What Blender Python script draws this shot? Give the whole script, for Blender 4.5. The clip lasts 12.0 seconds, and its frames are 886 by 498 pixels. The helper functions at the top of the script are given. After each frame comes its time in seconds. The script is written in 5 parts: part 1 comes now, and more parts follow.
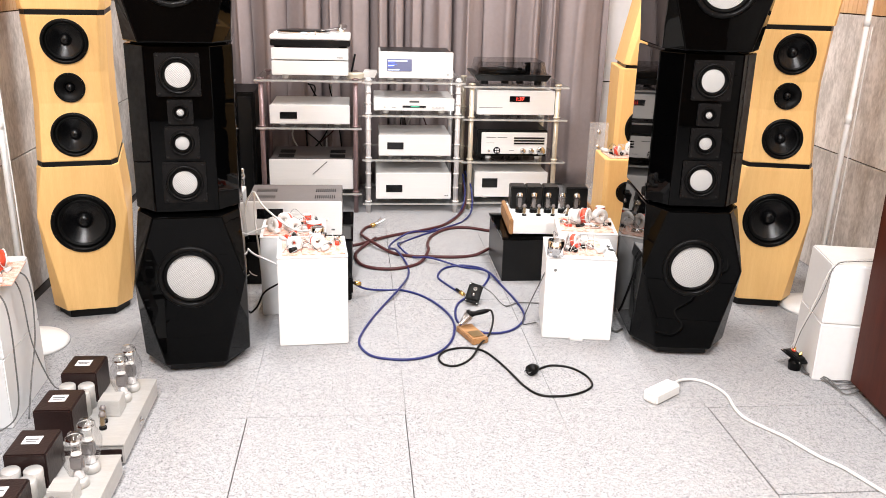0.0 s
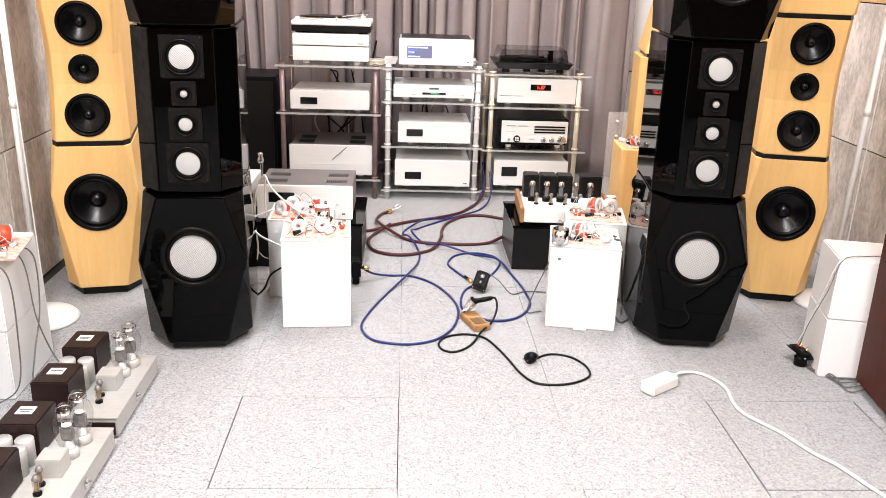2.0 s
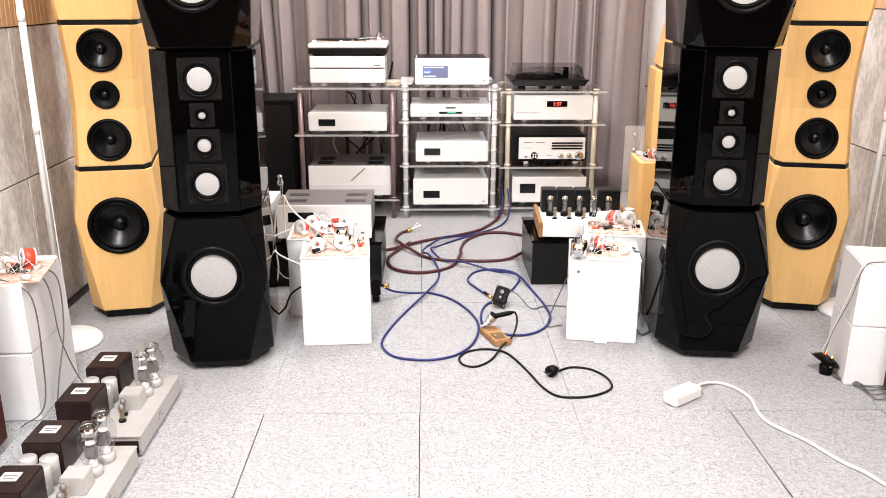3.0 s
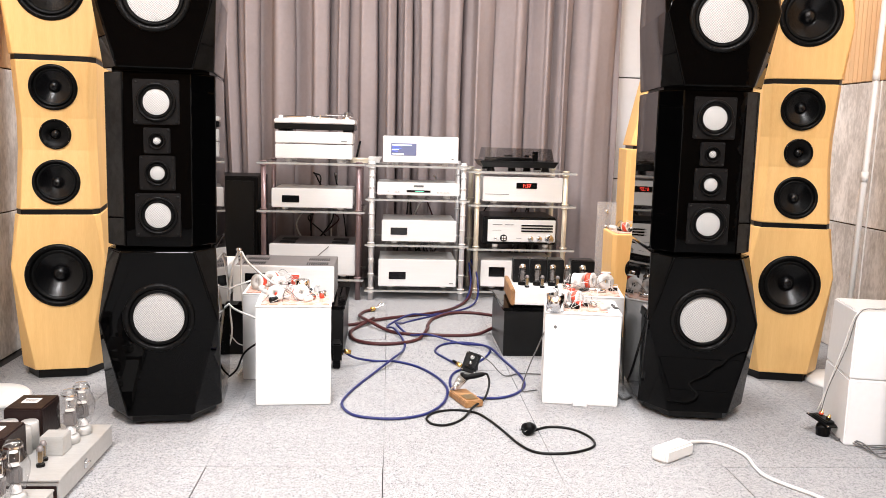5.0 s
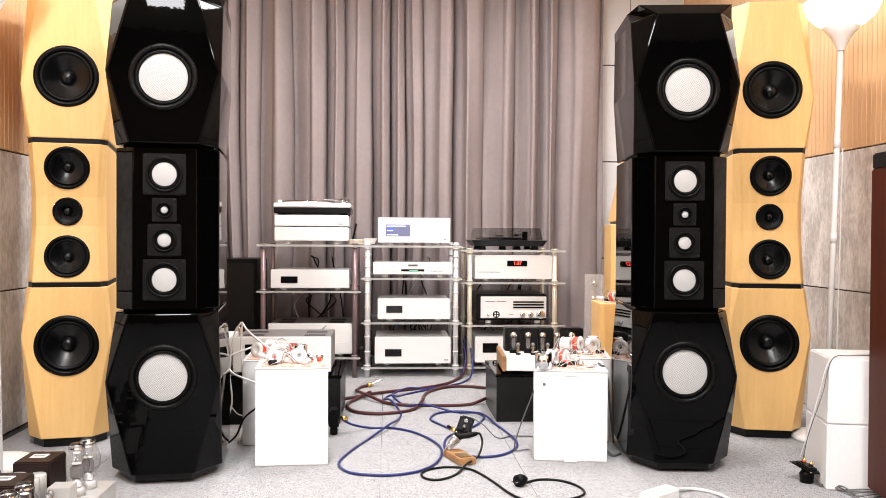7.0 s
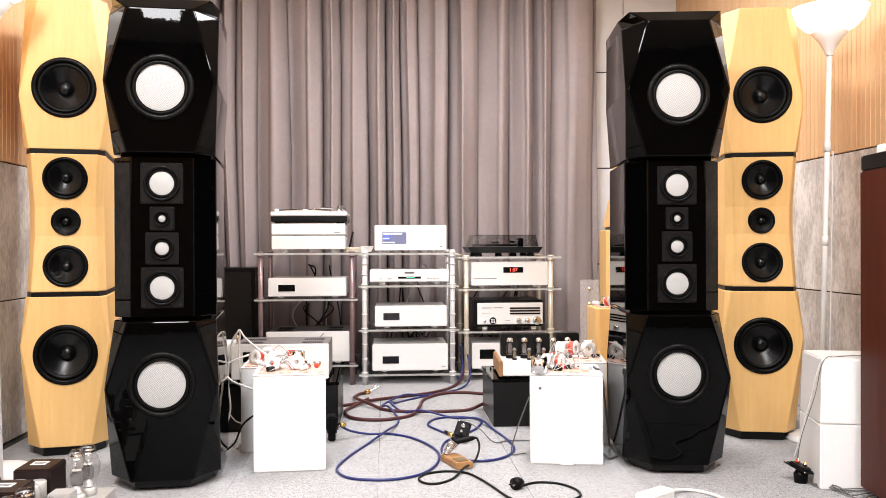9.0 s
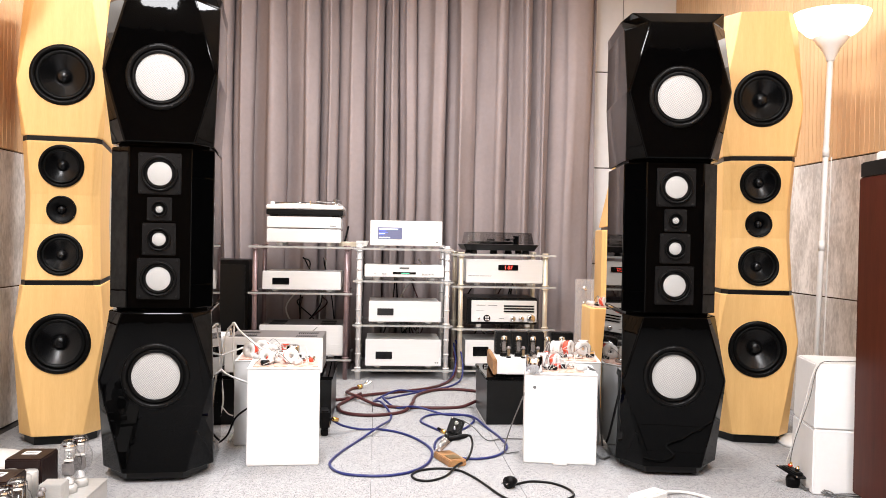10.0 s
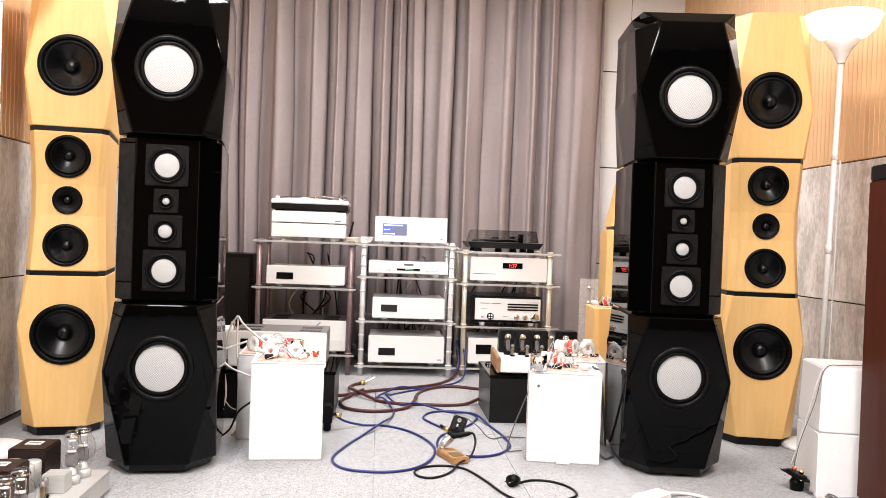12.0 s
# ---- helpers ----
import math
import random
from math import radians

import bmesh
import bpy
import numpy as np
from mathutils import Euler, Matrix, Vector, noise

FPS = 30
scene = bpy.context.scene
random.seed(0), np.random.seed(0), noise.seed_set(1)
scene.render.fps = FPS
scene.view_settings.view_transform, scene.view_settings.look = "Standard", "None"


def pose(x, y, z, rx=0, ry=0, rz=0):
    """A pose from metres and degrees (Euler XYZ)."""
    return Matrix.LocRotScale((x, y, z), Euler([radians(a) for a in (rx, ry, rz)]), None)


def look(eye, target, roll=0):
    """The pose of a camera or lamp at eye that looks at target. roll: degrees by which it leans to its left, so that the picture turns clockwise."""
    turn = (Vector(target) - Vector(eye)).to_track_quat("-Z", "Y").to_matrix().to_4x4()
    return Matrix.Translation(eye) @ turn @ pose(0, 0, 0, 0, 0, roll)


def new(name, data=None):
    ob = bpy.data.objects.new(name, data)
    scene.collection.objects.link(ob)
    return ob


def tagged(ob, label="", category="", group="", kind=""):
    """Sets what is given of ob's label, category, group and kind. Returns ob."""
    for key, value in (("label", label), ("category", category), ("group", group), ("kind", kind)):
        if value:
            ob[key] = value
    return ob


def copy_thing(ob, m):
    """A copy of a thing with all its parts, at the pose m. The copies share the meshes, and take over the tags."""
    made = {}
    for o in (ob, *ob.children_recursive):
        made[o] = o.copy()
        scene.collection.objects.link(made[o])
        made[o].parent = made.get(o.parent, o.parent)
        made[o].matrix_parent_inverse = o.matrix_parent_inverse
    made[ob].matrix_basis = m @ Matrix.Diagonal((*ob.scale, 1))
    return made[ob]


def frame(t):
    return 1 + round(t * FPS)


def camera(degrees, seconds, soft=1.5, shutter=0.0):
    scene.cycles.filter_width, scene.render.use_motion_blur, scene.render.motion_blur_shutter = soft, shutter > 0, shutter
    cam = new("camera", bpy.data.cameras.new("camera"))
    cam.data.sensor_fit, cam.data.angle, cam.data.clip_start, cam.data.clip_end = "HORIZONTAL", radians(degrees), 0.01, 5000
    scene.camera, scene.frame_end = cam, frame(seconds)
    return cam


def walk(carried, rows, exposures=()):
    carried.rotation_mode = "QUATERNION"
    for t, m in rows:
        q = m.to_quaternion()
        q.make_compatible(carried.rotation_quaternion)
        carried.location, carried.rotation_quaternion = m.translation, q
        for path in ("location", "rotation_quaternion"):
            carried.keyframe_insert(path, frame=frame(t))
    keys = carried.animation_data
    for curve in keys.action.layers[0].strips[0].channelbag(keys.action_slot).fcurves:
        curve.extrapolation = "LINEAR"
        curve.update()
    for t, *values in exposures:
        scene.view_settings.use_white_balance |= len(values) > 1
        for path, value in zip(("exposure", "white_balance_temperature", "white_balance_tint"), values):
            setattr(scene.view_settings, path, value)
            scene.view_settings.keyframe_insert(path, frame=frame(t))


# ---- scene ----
cam = camera(55.0, 12.0, soft=0.55)
PATH = [
    (0, (-0.2338, -1.3030, 1.3465), (-0.0414, 0.5921, 0.7369), 1.51),
    (0.5, (-0.1848, -1.3121, 1.3496), (-0.0183, 0.5757, 0.7106), 2.31),
    (1, (-0.1310, -1.3163, 1.3369), (0.0033, 0.5717, 0.6908), 2.54),
    (1.5, (-0.1111, -1.3158, 1.3395), (0.0072, 0.5725, 0.6912), 1.40),
    (2, (-0.0882, -1.3188, 1.3353), (0.0065, 0.5758, 0.7015), 1.87),
    (2.5, (-0.0584, -1.3280, 1.3277), (0.0136, 0.5755, 0.7181), 0.90),
    (3, (-0.0729, -1.3349, 1.3093), (-0.0313, 0.5778, 0.7266), 0.15),
    (3.2, (-0.0640, -1.3170, 1.2890), (-0.0285, 0.5980, 0.7138), 0.23),
    (4.8, (-0.0800, -1.1990, 1.0000), (0.0390, 0.7750, 0.6910), 1.30),
    (5, (-0.0881, -1.2049, 0.9548), (0.0402, 0.7728, 0.6862), 1.50),
    (5.5, (-0.0945, -1.2206, 0.8867), (0.0534, 0.7659, 0.7078), 1.37),
    (6, (-0.0820, -1.2708, 0.8508), (0.0540, 0.7213, 0.7371), 0.78),
    (6.5, (-0.0659, -1.3258, 0.8363), (0.0656, 0.6689, 0.7725), 0.07),
    (7, (-0.0682, -1.3769, 0.8290), (0.0607, 0.6187, 0.7986), 0.35),
    (7.2, (-0.0749, -1.3816, 0.8334), (0.0498, 0.6143, 0.8086), -0.20),
    (9, (-0.0608, -1.4083, 0.8174), (0.0731, 0.5872, 0.8085), -0.21),
    (9.5, (-0.0708, -1.4060, 0.8211), (0.0727, 0.5888, 0.8069), 0.55),
    (10, (-0.0818, -1.3987, 0.8227), (0.0713, 0.5953, 0.8032), 1.07),
    (10.5, (-0.0888, -1.3950, 0.8218), (0.0699, 0.5985, 0.7977), 1.54),
    (11, (-0.0902, -1.3925, 0.8208), (0.0643, 0.6014, 0.7967), 1.67),
    (11.5, (-0.0943, -1.3897, 0.8177), (0.0569, 0.6044, 0.7952), 1.76),
    (12, (-0.0968, -1.3885, 0.8187), (0.0519, 0.6058, 0.7937), 2.02),
]
walk(cam, [(t, look(eye, target, roll)) for t, eye, target, roll in PATH])

# ---- light ----
world = bpy.data.worlds.new("world")
scene.world = world
world.use_nodes = True
world.node_tree.nodes["Background"].inputs[0].default_value = (0.9, 0.93, 1.0, 1)
world.node_tree.nodes["Background"].inputs[1].default_value = 0.05


def area_lamp(name, m, sx, sy, power, colour=(0.985, 0.975, 1.0)):
    data = bpy.data.lights.new(name, "AREA")
    data.shape, data.size, data.size_y, data.energy, data.color = "RECTANGLE", sx, sy, power, colour
    ob = new(name, data)
    ob.matrix_world = m
    return tagged(ob, "ceiling lamp glow", "light")


CEIL = 2.75
LAMP_ROWS = [(-0.9, -2.3, 92), (0.9, -2.3, 64), (-0.9, -0.1, 96), (0.9, -0.1, 76), (-0.5, 2.7, 43), (0.8, 2.7, 48)]
for lx, ly, power in LAMP_ROWS:
    area_lamp("ceiling_light_glow", pose(lx, ly, CEIL - 0.075, 0, 0, 0), 0.28, 1.15, power)


# ---- materials ----
def mat(name, colour, rough=0.5, metal=0.0, colour2=None, scale=20.0, bump=0.0, bump_scale=120.0, stretch=(1, 1, 1),
        mix=1.0, coat=0.0, spec=0.5, rand=0.0, rough_var=0.0, bright2=0.0):
    """A surface with large and fine variation of colour, roughness and relief."""
    m = bpy.data.materials.new(name)
    m.use_nodes = True
    nt = m.node_tree
    b = nt.nodes["Principled BSDF"]
    b.inputs["Roughness"].default_value, b.inputs["Metallic"].default_value = rough, metal
    b.inputs["Coat Weight"].default_value, b.inputs["Coat Roughness"].default_value = coat, 0.03
    b.inputs["Specular IOR Level"].default_value = spec
    co = nt.nodes.new("ShaderNodeTexCoord")
    mp = nt.nodes.new("ShaderNodeMapping")
    mp.inputs["Scale"].default_value = stretch
    nt.links.new(co.outputs["Object"], mp.inputs["Vector"])
    c2 = colour2 or tuple(c * 0.8 for c in colour)

    def tex(s, detail):
        n = nt.nodes.new("ShaderNodeTexNoise")
        n.inputs["Scale"].default_value, n.inputs["Detail"].default_value = s, detail
        nt.links.new(mp.outputs[0], n.inputs["Vector"])
        return n

    big, fine = tex(scale, 4), tex(scale * 7, 3)
    add = nt.nodes.new("ShaderNodeMath")
    add.operation = "MULTIPLY_ADD"
    add.inputs[1].default_value = 0.45
    nt.links.new(fine.outputs[0], add.inputs[0])
    scale_big = nt.nodes.new("ShaderNodeMath")
    scale_big.operation = "MULTIPLY"
    scale_big.inputs[1].default_value = 0.55
    nt.links.new(big.outputs[0], scale_big.inputs[0])
    nt.links.new(scale_big.outputs[0], add.inputs[2])
    ramp = nt.nodes.new("ShaderNodeValToRGB")
    ramp.color_ramp.elements[0].position, ramp.color_ramp.elements[1].position = 0.5 - 0.22 / mix, 0.5 + 0.22 / mix
    ramp.color_ramp.elements[0].color, ramp.color_ramp.elements[1].color = (*c2, 1), (*colour, 1)
    nt.links.new(add.outputs[0], ramp.inputs[0])
    out = ramp.outputs[0]
    if rand:
        info = nt.nodes.new("ShaderNodeObjectInfo")
        hsv = nt.nodes.new("ShaderNodeHueSaturation")
        k = nt.nodes.new("ShaderNodeMapRange")
        k.inputs["To Min"].default_value, k.inputs["To Max"].default_value = 1 - rand, 1 + rand
        nt.links.new(info.outputs["Random"], k.inputs["Value"])
        nt.links.new(k.outputs[0], hsv.inputs["Value"])
        nt.links.new(out, hsv.inputs["Color"])
        out = hsv.outputs[0]
    nt.links.new(out, b.inputs["Base Color"])
    if rough_var:
        r = nt.nodes.new("ShaderNodeMapRange")
        r.inputs["From Min"].default_value, r.inputs["From Max"].default_value = 0.3, 0.7
        r.inputs["To Min"].default_value, r.inputs["To Max"].default_value = max(rough - rough_var, 0), rough + rough_var
        nt.links.new(big.outputs[0], r.inputs["Value"])
        nt.links.new(r.outputs[0], b.inputs["Roughness"])
    if bump:
        n = tex(bump_scale, 3)
        bp = nt.nodes.new("ShaderNodeBump")
        bp.inputs["Strength"].default_value, bp.inputs["Distance"].default_value = bump, 0.004
        nt.links.new(n.outputs[0], bp.inputs["Height"])
        nt.links.new(bp.outputs[0], b.inputs["Normal"])
    return m


def thin_mat(name, colour, alpha):
    """A pale see-through sheet."""
    m = bpy.data.materials.new(name)
    m.use_nodes = True
    b = m.node_tree.nodes["Principled BSDF"]
    b.inputs["Base Color"].default_value, b.inputs["Alpha"].default_value, b.inputs["Roughness"].default_value = (*colour, 1), alpha, 0.06
    return m


def film_mat(name, clear):
    """A thin glass wall: clear, with gloss that grows towards the rim."""
    m = bpy.data.materials.new(name)
    m.use_nodes = True
    nt = m.node_tree
    nt.nodes.remove(nt.nodes["Principled BSDF"])
    f, mix = nt.nodes.new("ShaderNodeLayerWeight"), nt.nodes.new("ShaderNodeMixShader")
    f.inputs["Blend"].default_value = 0.5
    rim = nt.nodes.new("ShaderNodeMath")
    rim.operation = "POWER"
    rim.inputs[1].default_value = 4.0
    nt.links.new(f.outputs["Facing"], rim.inputs[0])
    k = nt.nodes.new("ShaderNodeMapRange")
    k.inputs["To Min"].default_value, k.inputs["To Max"].default_value = 0.07, 0.55
    nt.links.new(rim.outputs[0], k.inputs["Value"])
    clear_part, gloss = nt.nodes.new("ShaderNodeBsdfTransparent"), nt.nodes.new("ShaderNodeBsdfGlossy")
    clear_part.inputs["Color"].default_value = (clear, clear, clear, 1)
    gloss.inputs["Roughness"].default_value = 0.03
    nt.links.new(k.outputs[0], mix.inputs[0])
    nt.links.new(clear_part.outputs[0], mix.inputs[1])
    nt.links.new(gloss.outputs[0], mix.inputs[2])
    nt.links.new(mix.outputs[0], nt.nodes["Material Output"].inputs["Surface"])
    return m


def glow_mat(name, colour, strength):
    m = bpy.data.materials.new(name)
    m.use_nodes = True
    b = m.node_tree.nodes["Principled BSDF"]
    b.inputs["Base Color"].default_value = (*colour, 1)
    b.inputs["Emission Color"].default_value, b.inputs["Emission Strength"].default_value = (*colour, 1), strength
    return m


def flecks(name, light, shade, dark):
    """Loop-pile carpet: a pale ground with soft blotches and scattered small dark flecks."""
    m = mat(name, light, 0.95, colour2=shade, scale=70, bump=0.8, bump_scale=420, mix=1.2)
    nt = m.node_tree
    b = nt.nodes["Principled BSDF"]
    ground = b.inputs["Base Color"].links[0].from_socket
    co = nt.nodes.new("ShaderNodeTexCoord")
    info = nt.nodes.new("ShaderNodeObjectInfo")
    shift = nt.nodes.new("ShaderNodeVectorMath")
    shift.operation = "MULTIPLY_ADD"
    shift.inputs[1].default_value = (1, 1, 1)
    nt.links.new(co.outputs["Object"], shift.inputs[0])
    nt.links.new(info.outputs["Location"], shift.inputs[2])
    previous = ground
    for scale, share, size, amount in ((230.0, 0.55, 0.60, 0.40), (150.0, 0.20, 0.45, 0.72), (340.0, 0.30, 0.50, 0.70)):
        v = nt.nodes.new("ShaderNodeTexVoronoi")
        v.inputs["Scale"].default_value, v.inputs["Randomness"].default_value = scale, 1.0
        nt.links.new(shift.outputs[0], v.inputs["Vector"])
        split = nt.nodes.new("ShaderNodeSeparateColor")
        nt.links.new(v.outputs["Color"], split.inputs[0])
        chosen = nt.nodes.new("ShaderNodeMath")
        chosen.operation = "LESS_THAN"
        chosen.inputs[1].default_value = share
        nt.links.new(split.outputs[0], chosen.inputs[0])
        dot = nt.nodes.new("ShaderNodeMapRange")
        dot.inputs["From Min"].default_value, dot.inputs["From Max"].default_value = size * 0.6, size
        dot.inputs["To Min"].default_value, dot.inputs["To Max"].default_value = amount, 0.0
        nt.links.new(v.outputs["Distance"], dot.inputs["Value"])
        both = nt.nodes.new("ShaderNodeMath")
        both.operation = "MULTIPLY"
        nt.links.new(chosen.outputs[0], both.inputs[0])
        nt.links.new(dot.outputs[0], both.inputs[1])
        mix = nt.nodes.new("ShaderNodeMix")
        mix.data_type = "RGBA"
        nt.links.new(both.outputs[0], mix.inputs["Factor"])
        nt.links.new(previous, mix.inputs["A"])
        mix.inputs["B"].default_value = (*dark, 1)
        previous = mix.outputs["Result"]
    nt.links.new(previous, b.inputs["Base Color"])
    return m


def woven(name, light, dark):
    """A white cone seen through a fine mesh."""
    m = mat(name, light, 0.5, scale=30)
    nt = m.node_tree
    co = nt.nodes.new("ShaderNodeTexCoord")
    v = nt.nodes.new("ShaderNodeTexVoronoi")
    v.feature = "DISTANCE_TO_EDGE"
    v.inputs["Scale"].default_value, v.inputs["Randomness"].default_value = 240, 0.0
    flat = nt.nodes.new("ShaderNodeMapping")
    flat.inputs["Scale"].default_value = (1, 0, 1)
    flat.inputs["Rotation"].default_value = (0, 0.6, 0)
    nt.links.new(co.outputs["Object"], flat.inputs["Vector"])
    nt.links.new(flat.outputs[0], v.inputs["Vector"])
    ramp = nt.nodes.new("ShaderNodeValToRGB")
    ramp.color_ramp.elements[0].position, ramp.color_ramp.elements[1].position = 0.05, 0.22
    ramp.color_ramp.elements[0].color, ramp.color_ramp.elements[1].color = (*dark, 1), (*light, 1)
    nt.links.new(v.outputs["Distance"], ramp.inputs[0])
    nt.links.new(ramp.outputs[0], nt.nodes["Principled BSDF"].inputs["Base Color"])
    return m


BLACK_GLOSS = mat("black_lacquer", (0.0008, 0.0008, 0.0009), 0.02, colour2=(0.0005, 0.0005, 0.0005), spec=0.10, scale=3, bump=0.035, bump_scale=16)
BLACK_MATT = mat("black_matt", (0.003, 0.003, 0.0032), 0.42, colour2=(0.002, 0.002, 0.002), spec=0.12, scale=30, bump=0.2)
CONE_WHITE = woven("white_cone", (0.50, 0.50, 0.49), (0.20, 0.20, 0.196))
DRIVER_RING = mat("driver_ring", (0.004, 0.0037, 0.0037), 0.3, colour2=(0.0025, 0.0025, 0.0025), spec=0.10, scale=30, bump=0.2)
CONE_BLACK = mat("black_cone", (0.003, 0.003, 0.0033), 0.27, colour2=(0.002, 0.002, 0.0022), spec=0.34, scale=30, bump=0.1, bump_scale=300)
RUBBER = mat("rubber", (0.003, 0.003, 0.003), 0.4, colour2=(0.002, 0.002, 0.002), spec=0.12, scale=30)
MAPLE = mat("maple_veneer", (0.87, 0.555, 0.225), 0.42, colour2=(0.77, 0.455, 0.165), scale=9, stretch=(6, 6, 0.5), coat=0.0, spec=0.3)
WHITE_CARD = mat("white_card", (0.74, 0.735, 0.73), 0.6, colour2=(0.69, 0.685, 0.68), scale=6, bump=0.08, bump_scale=60)
SILVER = mat("silver_panel", (0.82, 0.815, 0.80), 0.38, 0.08, colour2=(0.77, 0.765, 0.75), scale=5, stretch=(1, 8, 20))
CARPET = flecks("carpet", (0.458, 0.456, 0.460), (0.315, 0.313, 0.318), (0.066, 0.067, 0.074))
PLASTER = mat("white_wall", (0.86, 0.86, 0.87), 0.8, colour2=(0.80, 0.80, 0.81), scale=3, bump=0.1)
GREY_PANEL = mat("grey_wall_panel", (0.70, 0.665, 0.63), 0.75, colour2=(0.42, 0.39, 0.36), scale=11, stretch=(1, 1, 0.45), bump=0.35, bump_scale=60, rand=0.08, mix=2.0)
OAK = mat("wood_slats", (0.70, 0.46, 0.25), 0.45, colour2=(0.59, 0.36, 0.18), scale=6, stretch=(5, 5, 0.4), rand=0.06)
CURTAIN = mat("grey_curtain", (0.345, 0.291, 0.287), 0.9, colour2=(0.295, 0.247, 0.241), scale=5, bump=0.3, bump_scale=500)
MAHOGANY = mat("red_brown_wood", (0.070, 0.015, 0.008), 0.45, colour2=(0.034, 0.007, 0.0035), scale=6, stretch=(6, 6, 0.4), spec=0.12)
CEIL_WHITE = mat("ceiling_white", (0.8, 0.8, 0.8), 0.9, scale=4)

BLACK_FLAT = mat("black_board", (0.008, 0.008, 0.008), 0.3, colour2=(0.005, 0.005, 0.005), spec=0.2, scale=8)
GREY_TOP = mat("grey_lid", (0.20, 0.18, 0.175), 0.45, 0.3, colour2=(0.16, 0.145, 0.14), scale=8)
SATIN = mat("satin_metal", (0.78, 0.76, 0.75), 0.3, 0.35, colour2=(0.68, 0.66, 0.65), scale=6)
CHROME = mat("chrome", (0.8, 0.8, 0.8), 0.15, 1.0, colour2=(0.7, 0.7, 0.7), scale=6)
BRASSY = mat("pale_gold_metal", (0.78, 0.71, 0.58), 0.3, 0.35, colour2=(0.62, 0.55, 0.42), scale=6)
MAUVE = mat("mauve_metal", (0.26, 0.18, 0.18), 0.3, 0.35, colour2=(0.17, 0.115, 0.115), scale=6)
BRONZE = mat("bronze_metal", (0.36, 0.25, 0.13), 0.3, 0.6, colour2=(0.25, 0.17, 0.08), scale=20)
GOLD = mat("gold_contact", (0.9, 0.62, 0.22), 0.2, 1.0, colour2=(0.8, 0.5, 0.15), scale=20)
GLASS = film_mat("shelf_glass", 0.94)
# Pale colour put on the shelf edges for the light gathering there.
GLASS_EDGE = thin_mat("shelf_edge", (0.74, 0.74, 0.70), 0.5)
TUBE_GLASS = film_mat("tube_glass", 0.92)
SMOKE = film_mat("clear_cover", 0.86)
SCREEN = mat("dark_display", (0.006, 0.006, 0.007), 0.12, colour2=(0.004, 0.004, 0.004), scale=4)
BLUE_SCREEN = glow_mat("blue_display", (0.13, 0.14, 0.24), 0.35)
BAR_LIGHT = glow_mat("display_text_blue", (0.75, 0.82, 1.0), 0.8)
BAR_BLUE = glow_mat("display_row_blue", (0.10, 0.16, 0.75), 0.7)
RED_DIGIT = glow_mat("red_digits", (1.0, 0.06, 0.04), 3.0)
GREEN_DIGIT = glow_mat("green_digits", (0.1, 0.6, 0.35), 0.8)
INK = mat("grey_ink", (0.12, 0.12, 0.12), 0.6, scale=30)
RED_PLASTIC = mat("red_winding", (0.75, 0.07, 0.03), 0.4, colour2=(0.55, 0.05, 0.02), scale=40)
WHITE_PLASTIC = mat("white_plastic", (0.74, 0.725, 0.70), 0.4, colour2=(0.66, 0.645, 0.62), scale=20)
PCB = mat("copper_board", (0.55, 0.26, 0.17), 0.5, colour2=(0.74, 0.60, 0.53), scale=60, mix=2.5)
BLUE_CABLE = mat("blue_cable", (0.012, 0.020, 0.155), 0.35, colour2=(0.006, 0.010, 0.07), spec=0.5, scale=150, bump=0.3, bump_scale=500)
RED_CABLE = mat("maroon_cable", (0.085, 0.022, 0.022), 0.4, colour2=(0.04, 0.010, 0.011), spec=0.3, scale=150, bump=0.3, bump_scale=500)
BLACK_CABLE = mat("black_cable", (0.004, 0.004, 0.004), 0.4, colour2=(0.003, 0.003, 0.003), spec=0.2, scale=50)
GREY_CABLE = mat("grey_cable", (0.13, 0.125, 0.12), 0.4, colour2=(0.08, 0.077, 0.075), scale=50)
WHITE_CABLE = mat("white_cable", (0.72, 0.71, 0.68), 0.4, colour2=(0.6, 0.59, 0.57), scale=50)
DARK_BROWN = mat("brown_transformer", (0.022, 0.011, 0.010), 0.4, colour2=(0.013, 0.007, 0.006), spec=0.25, scale=25, bump=0.2)
ALU = mat("brushed_aluminium", (0.50, 0.49, 0.47), 0.38, 0.25, colour2=(0.40, 0.39, 0.37), scale=12, stretch=(1, 6, 6), bump=0.05)
IRON_WOOD = mat("plywood_base", (0.50, 0.27, 0.11), 0.55, colour2=(0.16, 0.07, 0.025), scale=22, stretch=(1, 4, 1))
LAMP_GLOW = glow_mat("lit_lamp_bowl", (1.0, 0.94, 0.89), 1.6)
LAMP_WHITE = mat("white_lamp_paint", (0.82, 0.81, 0.79), 0.35, colour2=(0.76, 0.75, 0.73), scale=10)
TUBE_LIGHT = glow_mat("ceiling_tube_glow", (1.0, 0.97, 0.95), 4.0)
ACRYLIC = thin_mat("clear_acrylic", (0.85, 0.85, 0.85), 0.25)
GROOVE = mat("dark_joint", (0.035, 0.030, 0.028), 0.9, scale=20)
OAK_BACK = mat("slat_backing", (0.10, 0.055, 0.025), 0.9, scale=20)


# ---- mesh helpers ----
def mesh_of(name, bm, material, smooth=False):
    bmesh.ops.recalc_face_normals(bm, faces=bm.faces)
    me = bpy.data.meshes.new(name)
    bm.to_mesh(me)
    bm.free()
    for p in me.polygons:
        p.use_smooth = smooth
    for one in material if isinstance(material, (list, tuple)) else [material]:
        me.materials.append(one)
    return me


